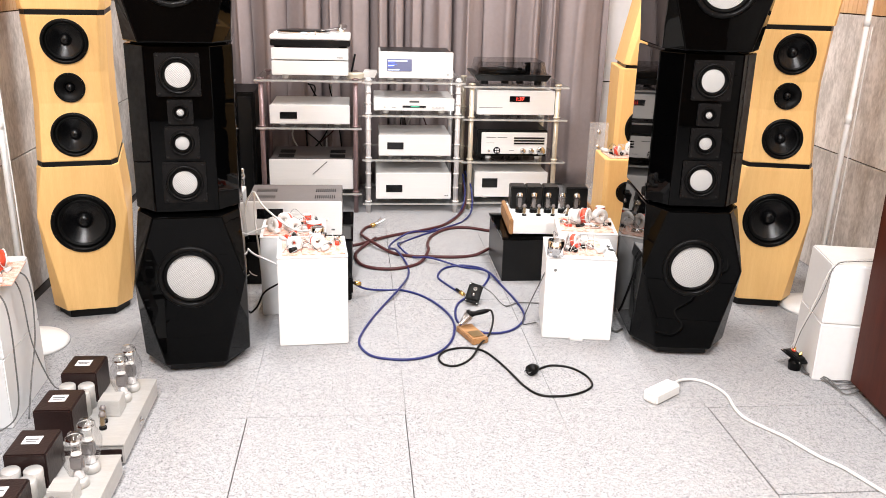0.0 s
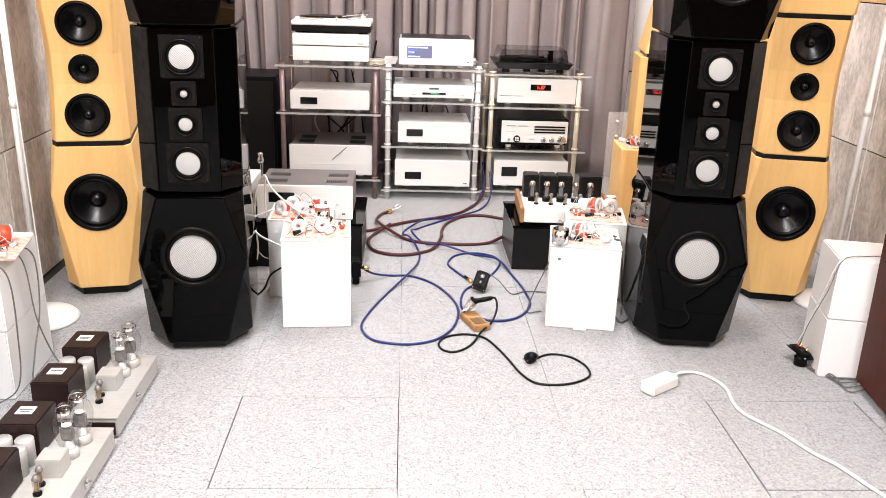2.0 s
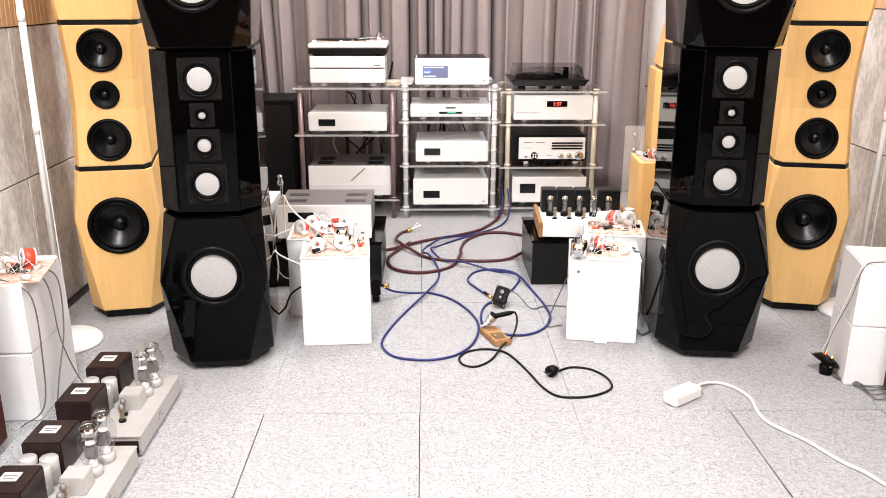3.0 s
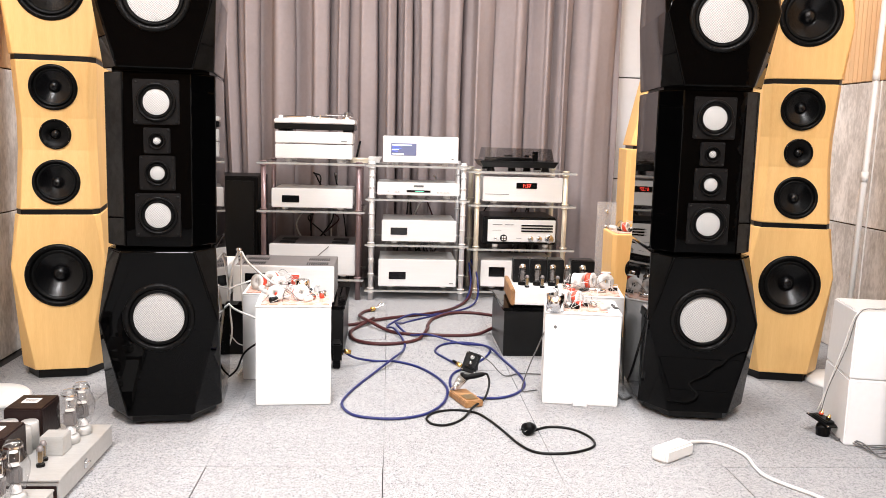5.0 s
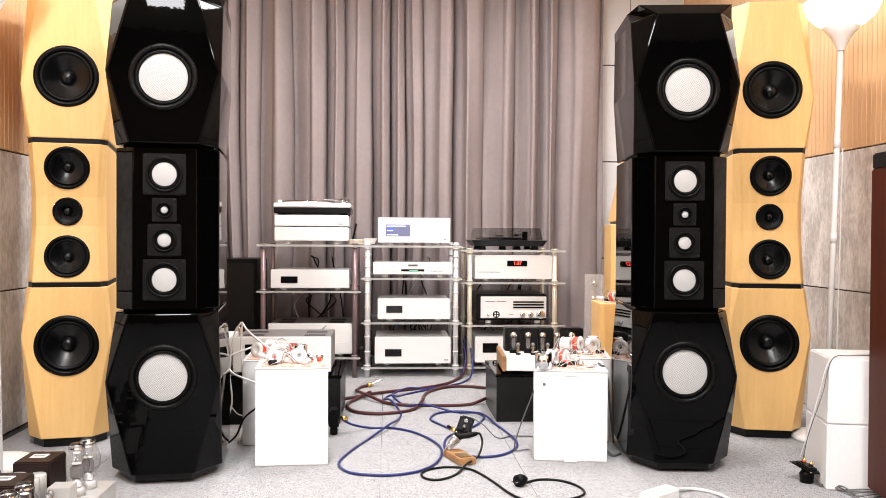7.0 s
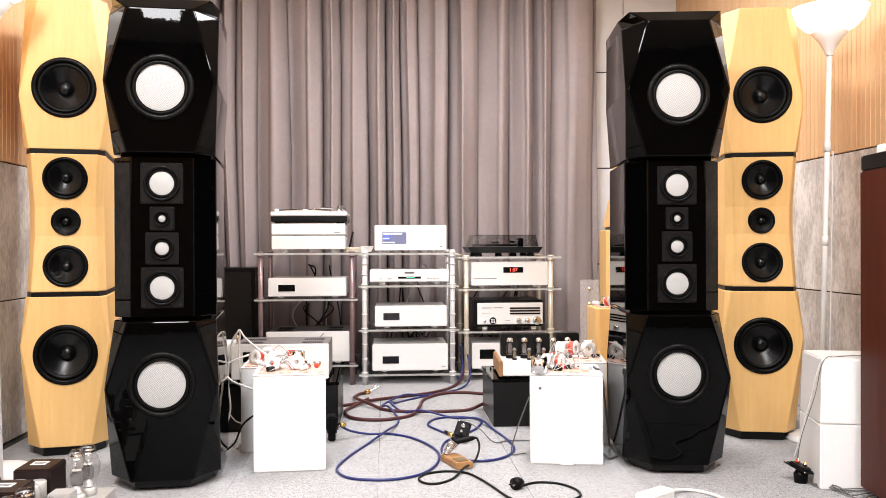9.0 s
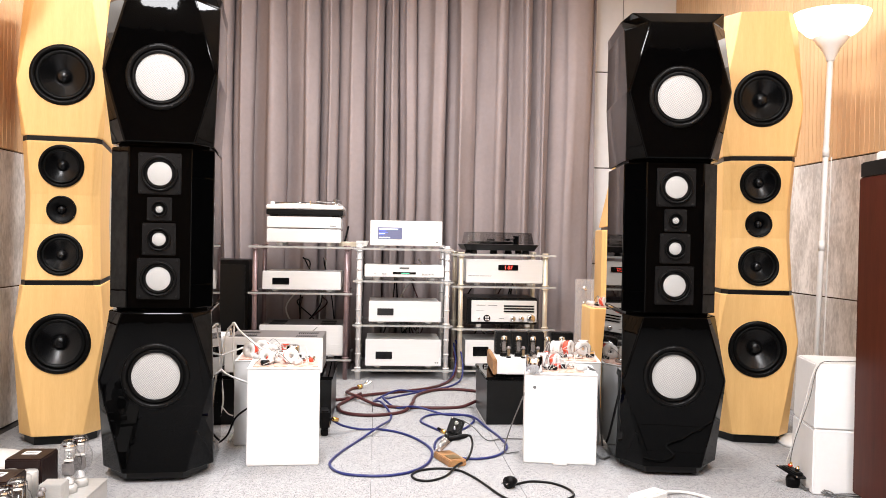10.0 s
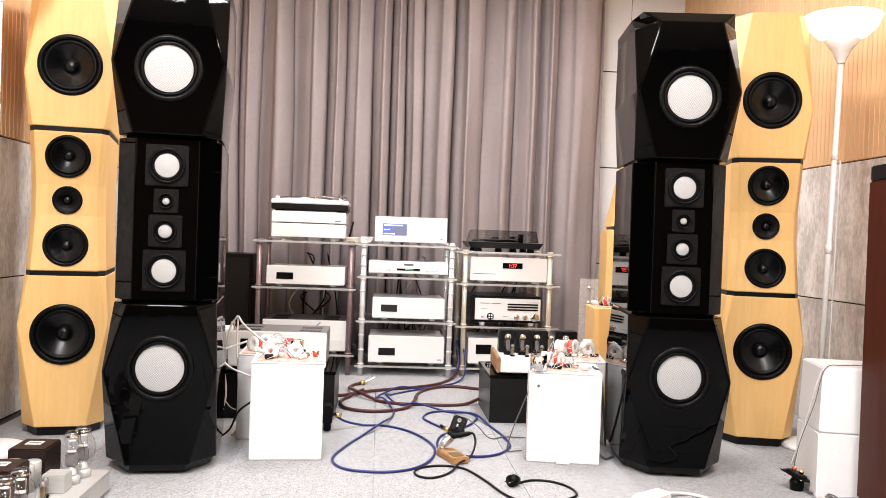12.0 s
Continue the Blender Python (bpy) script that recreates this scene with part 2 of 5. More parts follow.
def part(name, bm, material, parent=None, label="", m=None, smooth=False):
    """Links a bmesh as one mesh object, under a parent where given; m is its pose in the parent."""
    ob = new(name, mesh_of(name, bm, material, smooth))
    if parent:
        ob.parent = parent
    if m is not None:
        ob.matrix_basis = m
    if label:
        tagged(ob, label)
    return ob


def thing(name, m, label, category, group=""):
    ob = new(name)
    ob.empty_display_size = 0.05
    ob.matrix_world = m
    return tagged(ob, label, category, group)


def box(sx, sy, sz, bevel=0.0, at=(0, 0, 0), bm=None, turn=None, seg=2):
    """A box, its middle at `at`, with rounded edges."""
    own = bmesh.new()
    bmesh.ops.create_cube(own, size=1)
    bmesh.ops.scale(own, vec=(sx, sy, sz), verts=own.verts)
    if bevel:
        bmesh.ops.bevel(own, geom=own.edges[:], offset=bevel, segments=seg, affect="EDGES")
    if turn is not None:
        bmesh.ops.transform(own, matrix=turn, verts=own.verts)
    bmesh.ops.translate(own, vec=at, verts=own.verts)
    return own if bm is None else join(bm, own)


def join(bm, own):
    me = bpy.data.meshes.new("join")
    own.to_mesh(me)
    own.free()
    bm.from_mesh(me)
    bpy.data.meshes.remove(me)
    return bm


def lathe(profile, seg=32, axis="z", bm=None, at=(0, 0, 0), turn=None):
    """Turns a profile of (radius, height) about z (or y: the height then points to -y)."""
    own = bmesh.new()
    rings = []
    for r, h in profile:
        if r < 1e-6:
            rings.append([own.verts.new((0, 0, h))])
        else:
            rings.append([own.verts.new((r * math.cos(2 * math.pi * k / seg), r * math.sin(2 * math.pi * k / seg), h)) for k in range(seg)])
    for a, b in zip(rings, rings[1:]):
        if len(a) == 1 and len(b) == 1:
            continue
        for k in range(seg):
            n = (k + 1) % seg
            if len(a) == 1:
                own.faces.new((a[0], b[k], b[n]))
            elif len(b) == 1:
                own.faces.new((a[k], a[n], b[0]))
            else:
                own.faces.new((a[k], a[n], b[n], b[k]))
    if axis == "y":
        bmesh.ops.rotate(own, matrix=Matrix.Rotation(radians(90), 3, "X"), verts=own.verts)
    if turn is not None:
        bmesh.ops.transform(own, matrix=turn, verts=own.verts)
    bmesh.ops.translate(own, vec=at, verts=own.verts)
    return own if bm is None else join(bm, own)


def rod(a, b, r, seg=12, bm=None):
    a, b = Vector(a), Vector(b)
    t = (b - a).to_track_quat("Z", "Y").to_matrix().to_4x4()
    t.translation = a
    own = lathe([(0, 0), (r, 0), (r, (b - a).length), (0, (b - a).length)], seg)
    bmesh.ops.transform(own, matrix=t, verts=own.verts)
    return own if bm is None else join(bm, own)


def smooth_line(points, steps=8):
    """A Catmull-Rom line through the points."""
    p = [Vector(q) for q in points]
    p = [2 * p[0] - p[1]] + p + [2 * p[-1] - p[-2]]
    out = []
    for a, b, c, d in zip(p, p[1:], p[2:], p[3:]):
        for k in range(steps):
            t = k / steps
            out.append(0.5 * (2 * b + (c - a) * t + (2 * a - 5 * b + 4 * c - d) * t * t + (3 * b - a - 3 * c + d) * t ** 3))
    return out + [p[-2]]


def tube(points, r, seg=8, steps=8, bm=None):
    """A cable along a smooth line."""
    line = smooth_line(points, steps)
    own = bmesh.new()
    rings, side = [], None
    for k, q in enumerate(line):
        way = (line[min(k + 1, len(line) - 1)] - line[max(k - 1, 0)]).normalized()
        side = (side - way * side.dot(way)) if side else way.orthogonal()
        side.normalize()
        up = way.cross(side)
        rings.append([own.verts.new(q + r * (math.cos(2 * math.pi * j / seg) * side + math.sin(2 * math.pi * j / seg) * up)) for j in range(seg)])
    for a, b in zip(rings, rings[1:]):
        for j in range(seg):
            own.faces.new((a[j], a[(j + 1) % seg], b[(j + 1) % seg], b[j]))
    own.faces.new(rings[0][::-1])
    own.faces.new(rings[-1])
    return own if bm is None else join(bm, own)


# ---- structure ----
# x runs along the back wall, y towards it; the carpet's grid lies along both.
XL, XR, YB, YF = -1.64, 2.015, 4.55, -4.0
SEAM, TOP_L, TOP_R = 0.592, 1.17, 1.23
floor = tagged(part("floor", box(4.6, 9.4, 0.1, at=(0.19, 0.28, -0.056)), GROOVE), "speckled pale grey carpet tile floor", "floor", kind="structure")
tagged(part("ceiling", box(4.6, 9.4, 0.1, at=(0.19, 0.28, CEIL + 0.05)), CEIL_WHITE), "plain white ceiling", "ceiling", kind="structure")
wall_north = tagged(part("wall_north", box(4.6, 0.12, CEIL, at=(0.19, YB + 0.07, CEIL / 2)), GROOVE), "white panelled wall behind the curtain", "wall", kind="structure")
# Unseen end wall, coloured dark so the black lacquer mirrors little.
tagged(part("wall_south", box(4.6, 0.12, CEIL, at=(0.19, YF - 0.06, CEIL / 2)), OAK_BACK), "unseen wall behind the camera, kept dark for the lacquer's reflections", "wall", kind="structure")
wall_west = tagged(part("wall_west", box(0.12, 8.7, CEIL, at=(XL - 0.075, 0.27, CEIL / 2)), OAK_BACK), "grey panelled side wall with oak slats above", "wall", kind="structure")
wall_east = tagged(part("wall_east", box(0.12, 8.7, CEIL, at=(XR + 0.075, 0.27, CEIL / 2)), OAK_BACK), "grey panelled side wall with oak slats above", "wall", kind="structure")
for lx, ly, power in LAMP_ROWS:
    t = thing("ceiling_light", pose(lx, ly, CEIL), "white ceiling light with a lit diffuser", "ceiling light", "ceiling lights")
    part("frame", box(0.34, 1.22, 0.05, 0.006, at=(0, 0, -0.025)), CEIL_WHITE, t)
    part("diffuser", box(0.29, 1.17, 0.012, 0.003, at=(0, 0, -0.056)), TUBE_LIGHT, t)


def curtain(x0, x1, y, z0, z1):
    bm = bmesh.new()
    n = 560
    xs = [x0 + (x1 - x0) * k / n for k in range(n + 1)]
    phase = [0.0]
    for k in range(n):
        phase.append(phase[-1] + (x1 - x0) / n * 2 * math.pi / 0.150 * max(0.35, 1 + 1.3 * noise.noise((xs[k] * 4.3, 1.7, 0))))
    rows = []
    for zi in range(19):
        z = z0 + (z1 - z0) * zi / 18
        row = []
        for k, x in enumerate(xs):
            amp = 0.092 + 0.045 * noise.noise((x * 4, z * 0.35, 9))
            w = math.sin(phase[k] + 0.7 * noise.noise((x * 1.6, z * 0.5, 2)))
            lean = phase[k] + 0.9 * noise.noise((x * 1.6, z * 0.5, 2))
            w = 0.45 * w + 0.75 * (1 - 2 * abs(math.sin(lean / 2)) ** 0.8) + 0.10 * math.sin(3 * phase[k] + 4 * noise.noise((x * 2, 7, 1)))
            # the hem is drawn a little to the side at the free end
            pull = 0.16 * max(0.0, 1 - (x - x0) / 0.7) * max(0.0, 1 - z / 1.6) ** 1.5
            # the pleats fold back behind their own fronts
            tuck = -0.055 * 2 * math.pi * (x1 - x0) / n / max(1e-6, phase[min(k + 1, n)] - phase[max(k - 1, 0)]) * 2 * math.sin(2 * phase[k])
            row.append(bm.verts.new((x + pull + max(-0.014, min(0.014, tuck)) + 0.015 * noise.noise((x * 5, z * 0.8, 4)), y + amp * w + 0.02 * noise.noise((x * 9, z * 0.9, 3)), z)))
        rows.append(row)
    for a, b in zip(rows, rows[1:]):
        for k in range(n):
            bm.faces.new((a[k], a[k + 1], b[k + 1], b[k]))
    return bm


drape = tagged(part("curtain", curtain(-1.55, 1.40, 4.33, 0.012, CEIL - 0.04), CURTAIN, smooth=True), "floor-length grey-brown pleated fabric curtain", "curtain")
solid = drape.modifiers.new("thickness", "SOLIDIFY")
solid.thickness = 0.003
tagged(part("curtain_rail", box(3.1, 0.05, 0.03, 0.004, at=(-0.07, 4.36, CEIL - 0.015)), WHITE_PLASTIC), "white ceiling rail carrying the curtain", "curtain rail")


# ---- loudspeakers ----
def cabinet(levels, depth, holes=()):
    """A faceted cabinet from levels (z, front half-width, side half-width, chamfer depth, front y), with round holes (z, r) in its front."""
    bm = bmesh.new()
    rings = [[bm.verts.new(v) for v in ((-s, depth, z), (s, depth, z), (s, y + c, z), (f, y, z), (-f, y, z), (-s, y + c, z))] for z, f, s, c, y in levels]
    fronts = []
    for a, b in zip(rings, rings[1:]):
        for k in range(6):
            n = (k + 1) % 6
            face = bm.faces.new((a[k], a[n], b[n], b[k]))
            if k == 3:
                fronts.append(face)
    bm.faces.new(rings[0][::-1])
    bm.faces.new(rings[-1])
    groups = []
    for (lo, hi), face in zip(zip(levels, levels[1:]), fronts):
        tilt = round((hi[4] - lo[4]) / (hi[0] - lo[0]), 4)
        if groups and groups[-1][0] == tilt:
            groups[-1][2] = hi
            groups[-1][3].append(face)
        else:
            groups.append([tilt, lo, hi, [face]])
    for tilt, lo, hi, faces in groups:
        mine = [h for h in holes if lo[0] < h[0] < hi[0]]
        if not mine:
            continue
        count = {}
        for face in faces:
            for e in face.edges:
                count[e] = count.get(e, 0) + 1
        outer, inner = [e for e, c in count.items() if c == 1], [e for e, c in count.items() if c > 1]
        bmesh.ops.delete(bm, geom=faces, context="FACES_ONLY")
        bmesh.ops.delete(bm, geom=inner, context="EDGES_FACES") if inner else None
        ring = []
        for z, r in mine:
            vs = []
            for k in range(36):
                g = 2 * math.pi * k / 36
                zz = z + r * math.sin(g) / math.sqrt(1 + tilt * tilt)
                vs.append(bm.verts.new((r * math.cos(g), lo[4] + tilt * (zz - lo[0]), zz)))
            ring += [bm.edges.new((vs[k], vs[(k + 1) % 36])) for k in range(36)]
        bmesh.ops.triangle_fill(bm, edges=outer + ring, use_beauty=True)
    return bm


def module(name, levels, depth, material, parent, holes=()):
    ob = part(name, cabinet(levels, depth, holes), material, parent)
    mod = ob.modifiers.new("soft_edges", "BEVEL")
    mod.width, mod.segments, mod.limit_method, mod.angle_limit = 0.005, 3, "ANGLE", radians(9)
    return ob


def driver(parent, z, r, y, cone, white=0.70, plate=0.0, tilt=0.0):
    """A cone driver: frame ring with screws, rubber surround, cone and, where it has one, dust cap or square plate."""
    at = pose(0, y, z, tilt, 0, 0)
    ring = lathe([(r * 0.82, -0.03), (r * 0.84, 0.006), (r * 0.90, 0.009), (r * 0.97, 0.008), (r, 0.003), (r, -0.004)], 44, "y")
    name, lab = ("tweeter", "small black tweeter") if r < 0.06 and cone is CONE_BLACK else ("driver", "round cone driver")
    ob = part(name, ring, DRIVER_RING, parent, lab, at, True)
    part("surround", lathe([(r * (white - 0.02), -0.008), (r * (white + 0.05), 0.002), (r * (white + 0.10), 0.001), (r * 0.84, -0.004)], 44, "y"), RUBBER, ob, "black rubber surround", None, True)
    if cone is CONE_WHITE:
        part("cone", lathe([(0, 0.0015), (r * white * 0.7, 0.0), (r * (white + 0.01), -0.003)], 40, "y"), cone, ob, "white cone behind a fine mesh", None, True)
        part("guard_ring", lathe([(r * white, -0.006), (r * (white + 0.02), 0.004), (r * (white + 0.035), 0.004), (r * (white + 0.05), -0.004)], 40, "y"), BLACK_MATT, ob, "", None, True)
    elif r > 0.06:
        part("cone", lathe([(r * 0.17, -0.36 * r), (r * 0.30, -0.30 * r), (r * 0.45, -0.22 * r), (r * 0.60, -0.12 * r), (r * 0.71, -0.04 * r)], 44, "y"), cone, ob, "black paper cone", None, True)
        part("dust_cap", lathe([(0, -0.17 * r), (r * 0.12, -0.185 * r), (r * 0.20, -0.235 * r), (r * 0.255, -0.33 * r)], 28, "y"), cone, ob, "black dust cap", None, True)
    else:
        part("face", lathe([(r * 0.34, -0.006), (r * 0.36, 0.004), (r * 0.9, 0.006)], 36, "y"), BLACK_MATT, ob, "", None, True)
        part("dome", lathe([(0, 0.006), (r * 0.2, 0.003), (r * 0.34, -0.006)], 24, "y"), CONE_BLACK, ob, "black dome", None, True)
    for k in range(8 if r > 0.1 else 6):
        g = 2 * math.pi * (k + 0.5) / (8 if r > 0.1 else 6)
        if not plate:
            part("screw", lathe([(0, 0.0115), (r * 0.022, 0.0105), (r * 0.028, 0.007)], 8, "y"), CHROME if cone is CONE_BLACK and r < 0.06 else BLACK_FLAT, ob, "", pose(r * 0.93 * math.cos(g), 0, r * 0.93 * math.sin(g)), True)
    if plate:
        p = part("plate", box(plate * 2, 0.010, plate * 2, 0.003), PLATE, parent, "square dark mounting plate", pose(0, y + 0.007, z))
        for sx in (-1, 1):
            for sz in (-1, 1):
                part("screw", lathe([(0, 0.008), (0.0035, 0.0075), (0.004, 0.004)], 8, "y"), BLACK_FLAT, p, "", pose(sx * plate * 0.86, 0, sz * plate * 0.86), True)
    return ob


PLATE = mat("plate_black", (0.006, 0.0055, 0.0055), 0.4, colour2=(0.004, 0.0036, 0.0036), spec=0.12, scale=30)


def black_speaker(m):
    t = thing("loudspeaker", m, "tall glossy black three-module loudspeaker with white cones", "loudspeaker", "black loudspeakers")
    D = 0.49
    SET = 0.035  # the middle module stands back
    module("bass_module", [(0.035, 0.100, 0.182, 0.115, 0.0), (0.345, 0.178, 0.184, 0.010, 0), (0.568, 0.110, 0.168, 0.105, 0.0)], D, BLACK_GLOSS, t, [(0.357, 0.101)])
    module("middle_module", [(0.576, 0.102, 0.170, 0.085, SET), (1.120, 0.102, 0.170, 0.085, SET)], D, BLACK_GLOSS, t, [(1.028, 0.058), (0.91, 0.024), (0.81, 0.037), (0.678, 0.058)])
    module("upper_bass_module", [(1.128, 0.110, 0.168, 0.105, 0), (1.365, 0.178, 0.184, 0.010, 0), (1.608, 0.108, 0.182, 0.110, 0.0), (1.655, 0.166, 0.184, 0.13, 0.055)], D, BLACK_GLOSS, t, [(1.345, 0.101)])
    for z in (0.572, 1.124):
        part("spacer", box(0.30, 0.28, 0.010, at=(0, 0.28, z)), BLACK_FLAT, t, "dark recessed spacer")
    part("plinth", cabinet([(0.012, 0.09, 0.16, 0.115, 0.02), (0.034, 0.09, 0.16, 0.115, 0.02)], D - 0.02), BLACK_FLAT, t, "recessed black plinth")
    for sx, y in ((-0.10, 0.12), (0.10, 0.12), (-0.14, 0.38), (0.14, 0.38)):
        part("foot", lathe([(0, 0), (0.016, 0), (0.016, 0.012), (0, 0.012)], 16), CHROME, t, "small metal foot", pose(sx, y, 0))
    driver(t, 0.357, 0.110, 0, CONE_WHITE, 0.70)
    driver(t, 1.345, 0.110, 0, CONE_WHITE, 0.70)
    for z, r, p, w in ((1.028, 0.060, 0.069, 0.72), (0.91, 0.026, 0.040, 0.5), (0.81, 0.039, 0.054, 0.62), (0.678, 0.060, 0.069, 0.72)):
        driver(t, z, r, SET - 0.012, CONE_WHITE, w, plate=p)
    return t


def maple_speaker(m):
    t = thing("loudspeaker", m, "tall maple three-module loudspeaker with black cones", "loudspeaker", "maple loudspeakers")
    D = 0.46
    module("bass_module", [(0.035, 0.092, 0.150, 0.085, 0.0), (0.43, 0.160, 0.164, 0.006, 0), (0.622, 0.128, 0.148, 0.035, 0.0)], D, MAPLE, t, [(0.395, 0.113)])
    module("middle_module", [(0.640, 0.122, 0.146, 0.05, 0), (0.858, 0.112, 0.138, 0.05, 0.026), (0.974, 0.112, 0.138, 0.05, 0.026), (1.180, 0.122, 0.146, 0.05, 0.0)], D, MAPLE, t, [(0.741, 0.080), (0.916, 0.050), (1.085, 0.080)])
    module("upper_bass_module", [(1.198, 0.128, 0.148, 0.035, 0), (1.40, 0.160, 0.164, 0.006, 0), (1.80, 0.092, 0.150, 0.085, 0.0)], D, MAPLE, t, [(1.437, 0.113)])
    for z in (0.631, 1.189):
        part("spacer", cabinet([(z - 0.009, 0.122, 0.144, 0.045, 0.002), (z + 0.009, 0.122, 0.144, 0.045, 0.002)], D - 0.01), BLACK_FLAT, t, "black spacer between two modules")
    part("plinth", cabinet([(0.0, 0.085, 0.135, 0.09, 0.02), (0.034, 0.085, 0.135, 0.09, 0.02)], D - 0.02), BLACK_FLAT, t, "recessed black plinth")
    driver(t, 0.395, 0.118, 0, CONE_BLACK)
    driver(t, 1.437, 0.118, 0, CONE_BLACK)
    lean = math.degrees(math.atan(0.026 / 0.21))
    driver(t, 1.085, 0.083, 0.012, CONE_BLACK, tilt=lean)
    driver(t, 0.741, 0.083, 0.012, CONE_BLACK, tilt=-lean)
    driver(t, 0.916, 0.055, 0.026, CONE_BLACK)
    return t


black_speaker(pose(-0.806, 1.474, 0, 0, 0, 6.5))
black_speaker(pose(0.972, 1.535, 0, 0, 0, -6.5))
maple_speaker(pose(-1.31, 2.004, 0, 0, 0, 12))
maple_speaker(pose(1.502, 2.03, 0, 0, 0, -12))


def plain_maple_speaker(m):
    t = thing("loudspeaker", m, "maple two-module loudspeaker behind the black one", "loudspeaker")
    module("bass_module", [(0.0, 0.15, 0.17, 0.04, 0), (0.90, 0.15, 0.17, 0.04, 0)], 0.36, MAPLE, t, [(0.575, 0.112)])
    module("upper_module", [(0.918, 0.125, 0.150, 0.04, 0), (1.30, 0.040, 0.070, 0.06, 0)], 0.36, MAPLE, t)
    part("spacer", box(0.28, 0.30, 0.018, at=(0, 0.17, 0.909)), BLACK_FLAT, t, "black spacer between two modules")
    driver(t, 0.575, 0.118, 0, CONE_BLACK)
    return t


plain_maple_speaker(pose(1.33, 3.22, 0, 0, 0, -8))


def small_speaker(m):
    t = thing("bookshelf_speaker", m, "small maple speaker box carrying a crossover board", "loudspeaker")
    module("cabinet", [(0, 0.10, 0.12, 0.01, 0), (0.5, 0.10, 0.12, 0.01, 0)], 0.26, MAPLE, t, [(0.335, 0.05)])
    driver(t, 0.335, 0.055, 0, CONE_BLACK)
    return t


small_speaker(pose(1.10, 2.76, 0, 0, 0, -4))
t = thing("acrylic_plate", pose(1.03, 3.10, 0), "clear acrylic plate standing upright with two screws", "plate")
part("sheet", box(0.10, 0.010, 0.63, 0.002, at=(0, 0, 0.315)), ACRYLIC, t)
for z in (0.50, 0.58):
    part("screw", lathe([(0, 0.012), (0.008, 0.010), (0.012, 0.004)], 12, "y"), CHROME, t, "", pose(0, -0.004, z), True)


# ---- racks ----
def rack(u0, u1, v, depth, shelves, metal, label, over=0.035, collars=False, top=0.0):
    t = thing("hifi_rack", pose((u0 + u1) / 2, v, 0), label, "rack", "equipment racks")
    w = u1 - u0
    for z in shelves:
        bm = box(w + 2 * over, depth + 2 * over, 0.012, 0.003, at=(0, depth / 2, z - 0.006))
        sheet = part("shelf", bm, (GLASS, GLASS_EDGE), t, "clear glass shelf with edges coloured pale for the light in them")
        for p in sheet.data.polygons:
            p.material_index = 1 if abs(p.normal.z) < 0.5 else 0
    for x in (-w / 2, w / 2):
        for y in (0, depth):
            p = part("post", rod((x, y, 0), (x, y, shelves[0] + top), 0.0145, 18), metal, t, "", None, True)
            for z in shelves:
                part("clamp", lathe([(0.0148, -0.022), (0.020, -0.020), (0.020, -0.0145), (0.0148, -0.0145)], 18), metal, p, "", pose(x, y, z), True)
                part("clamp", lathe([(0.0148, 0.0005), (0.021, 0.0005), (0.021, 0.007), (0.0148, 0.009)], 18), metal, p, "", pose(x, y, z), True)
            if collars:
                for z0, z1 in zip(shelves[1:], shelves):
                    for f in (0.33, 0.66):
                        part("collar", lathe([(0.0148, -0.004), (0.018, -0.003), (0.018, 0.003), (0.0148, 0.004)], 18), metal, p, "", pose(x, y, z0 + f * (z1 - z0)), True)
    return t


rack(-0.79, -0.26, 3.61, 0.42, (0.775, 0.507, 0.122), MAUVE, "three-shelf glass rack with mauve metal posts", top=0.002)
rack(-0.187, 0.331, 3.61, 0.42, (0.772, 0.583, 0.325, 0.064), SATIN, "four-shelf glass rack with silver segmented posts", collars=True, top=0.02)
rack(0.42, 0.934, 3.69, 0.42, (0.748, 0.557, 0.303, 0.055), BRASSY, "four-shelf glass rack with pale gold posts", over=0.055, top=0.002)


def bars(parent, y, rows, material):
    for x0, x1, z0, z1 in rows:
        part("marking", box(x1 - x0, 0.0012, z1 - z0, at=((x0 + x1) / 2, y, (z0 + z1) / 2)), material, parent)


def component(name, u0, u1, v, z0, z1, depth, label, foot=0.012, display=None, lid=SILVER, face=SILVER, group=""):
    """A hi-fi box: case, thicker front panel, feet and, where it has one, a dark display."""
    w, h = u1 - u0, z1 - z0 - foot
    t = thing(name, pose((u0 + u1) / 2, v, z0), label, "hi-fi unit", group)
    part("case", box(w - 0.008, depth - 0.012, h - 0.004, 0.002, at=(0, depth / 2 + 0.006, foot + h / 2 - 0.002)), lid, t)
    part("front_panel", box(w, 0.012, h, 0.003, at=(0, 0.006, foot + h / 2)), face, t)
    for x in (-w / 2 + 0.07, w / 2 - 0.07):
        for y in (0.05, depth - 0.05):
            part("foot", lathe([(0, 0), (0.018, 0), (0.02, foot), (0, foot)], 16), WHITE_PLASTIC, t, "", pose(x, y, 0))
    if display:
        a, b, c, d = display
        part("display", box(b - a, 0.004, d - c, 0.001, at=((a + b) / 2 - (u0 + u1) / 2, -0.0005, (c + d) / 2 - z0)), SCREEN, t, "black display window")
    return t


A = "silver amplifiers in the racks"
component("preamplifier", -0.727, -0.299, 3.62, 0.777, 0.876, 0.36, "silver hi-fi unit at the bottom of a pair", 0.020)
t = component("power_supply", -0.727, -0.299, 3.62, 0.878, 0.947, 0.36, "plain silver hi-fi unit stacked under the turntable", 0.004)
bars(t, -0.0012, [(0.150, 0.185, 0.016, 0.020)], INK)
component("amplifier", -0.748, -0.294, 3.62, 0.509, 0.629, 0.40, "silver amplifier with a black display window", 0.012, (-0.69, -0.593, 0.55, 0.589), group=A)
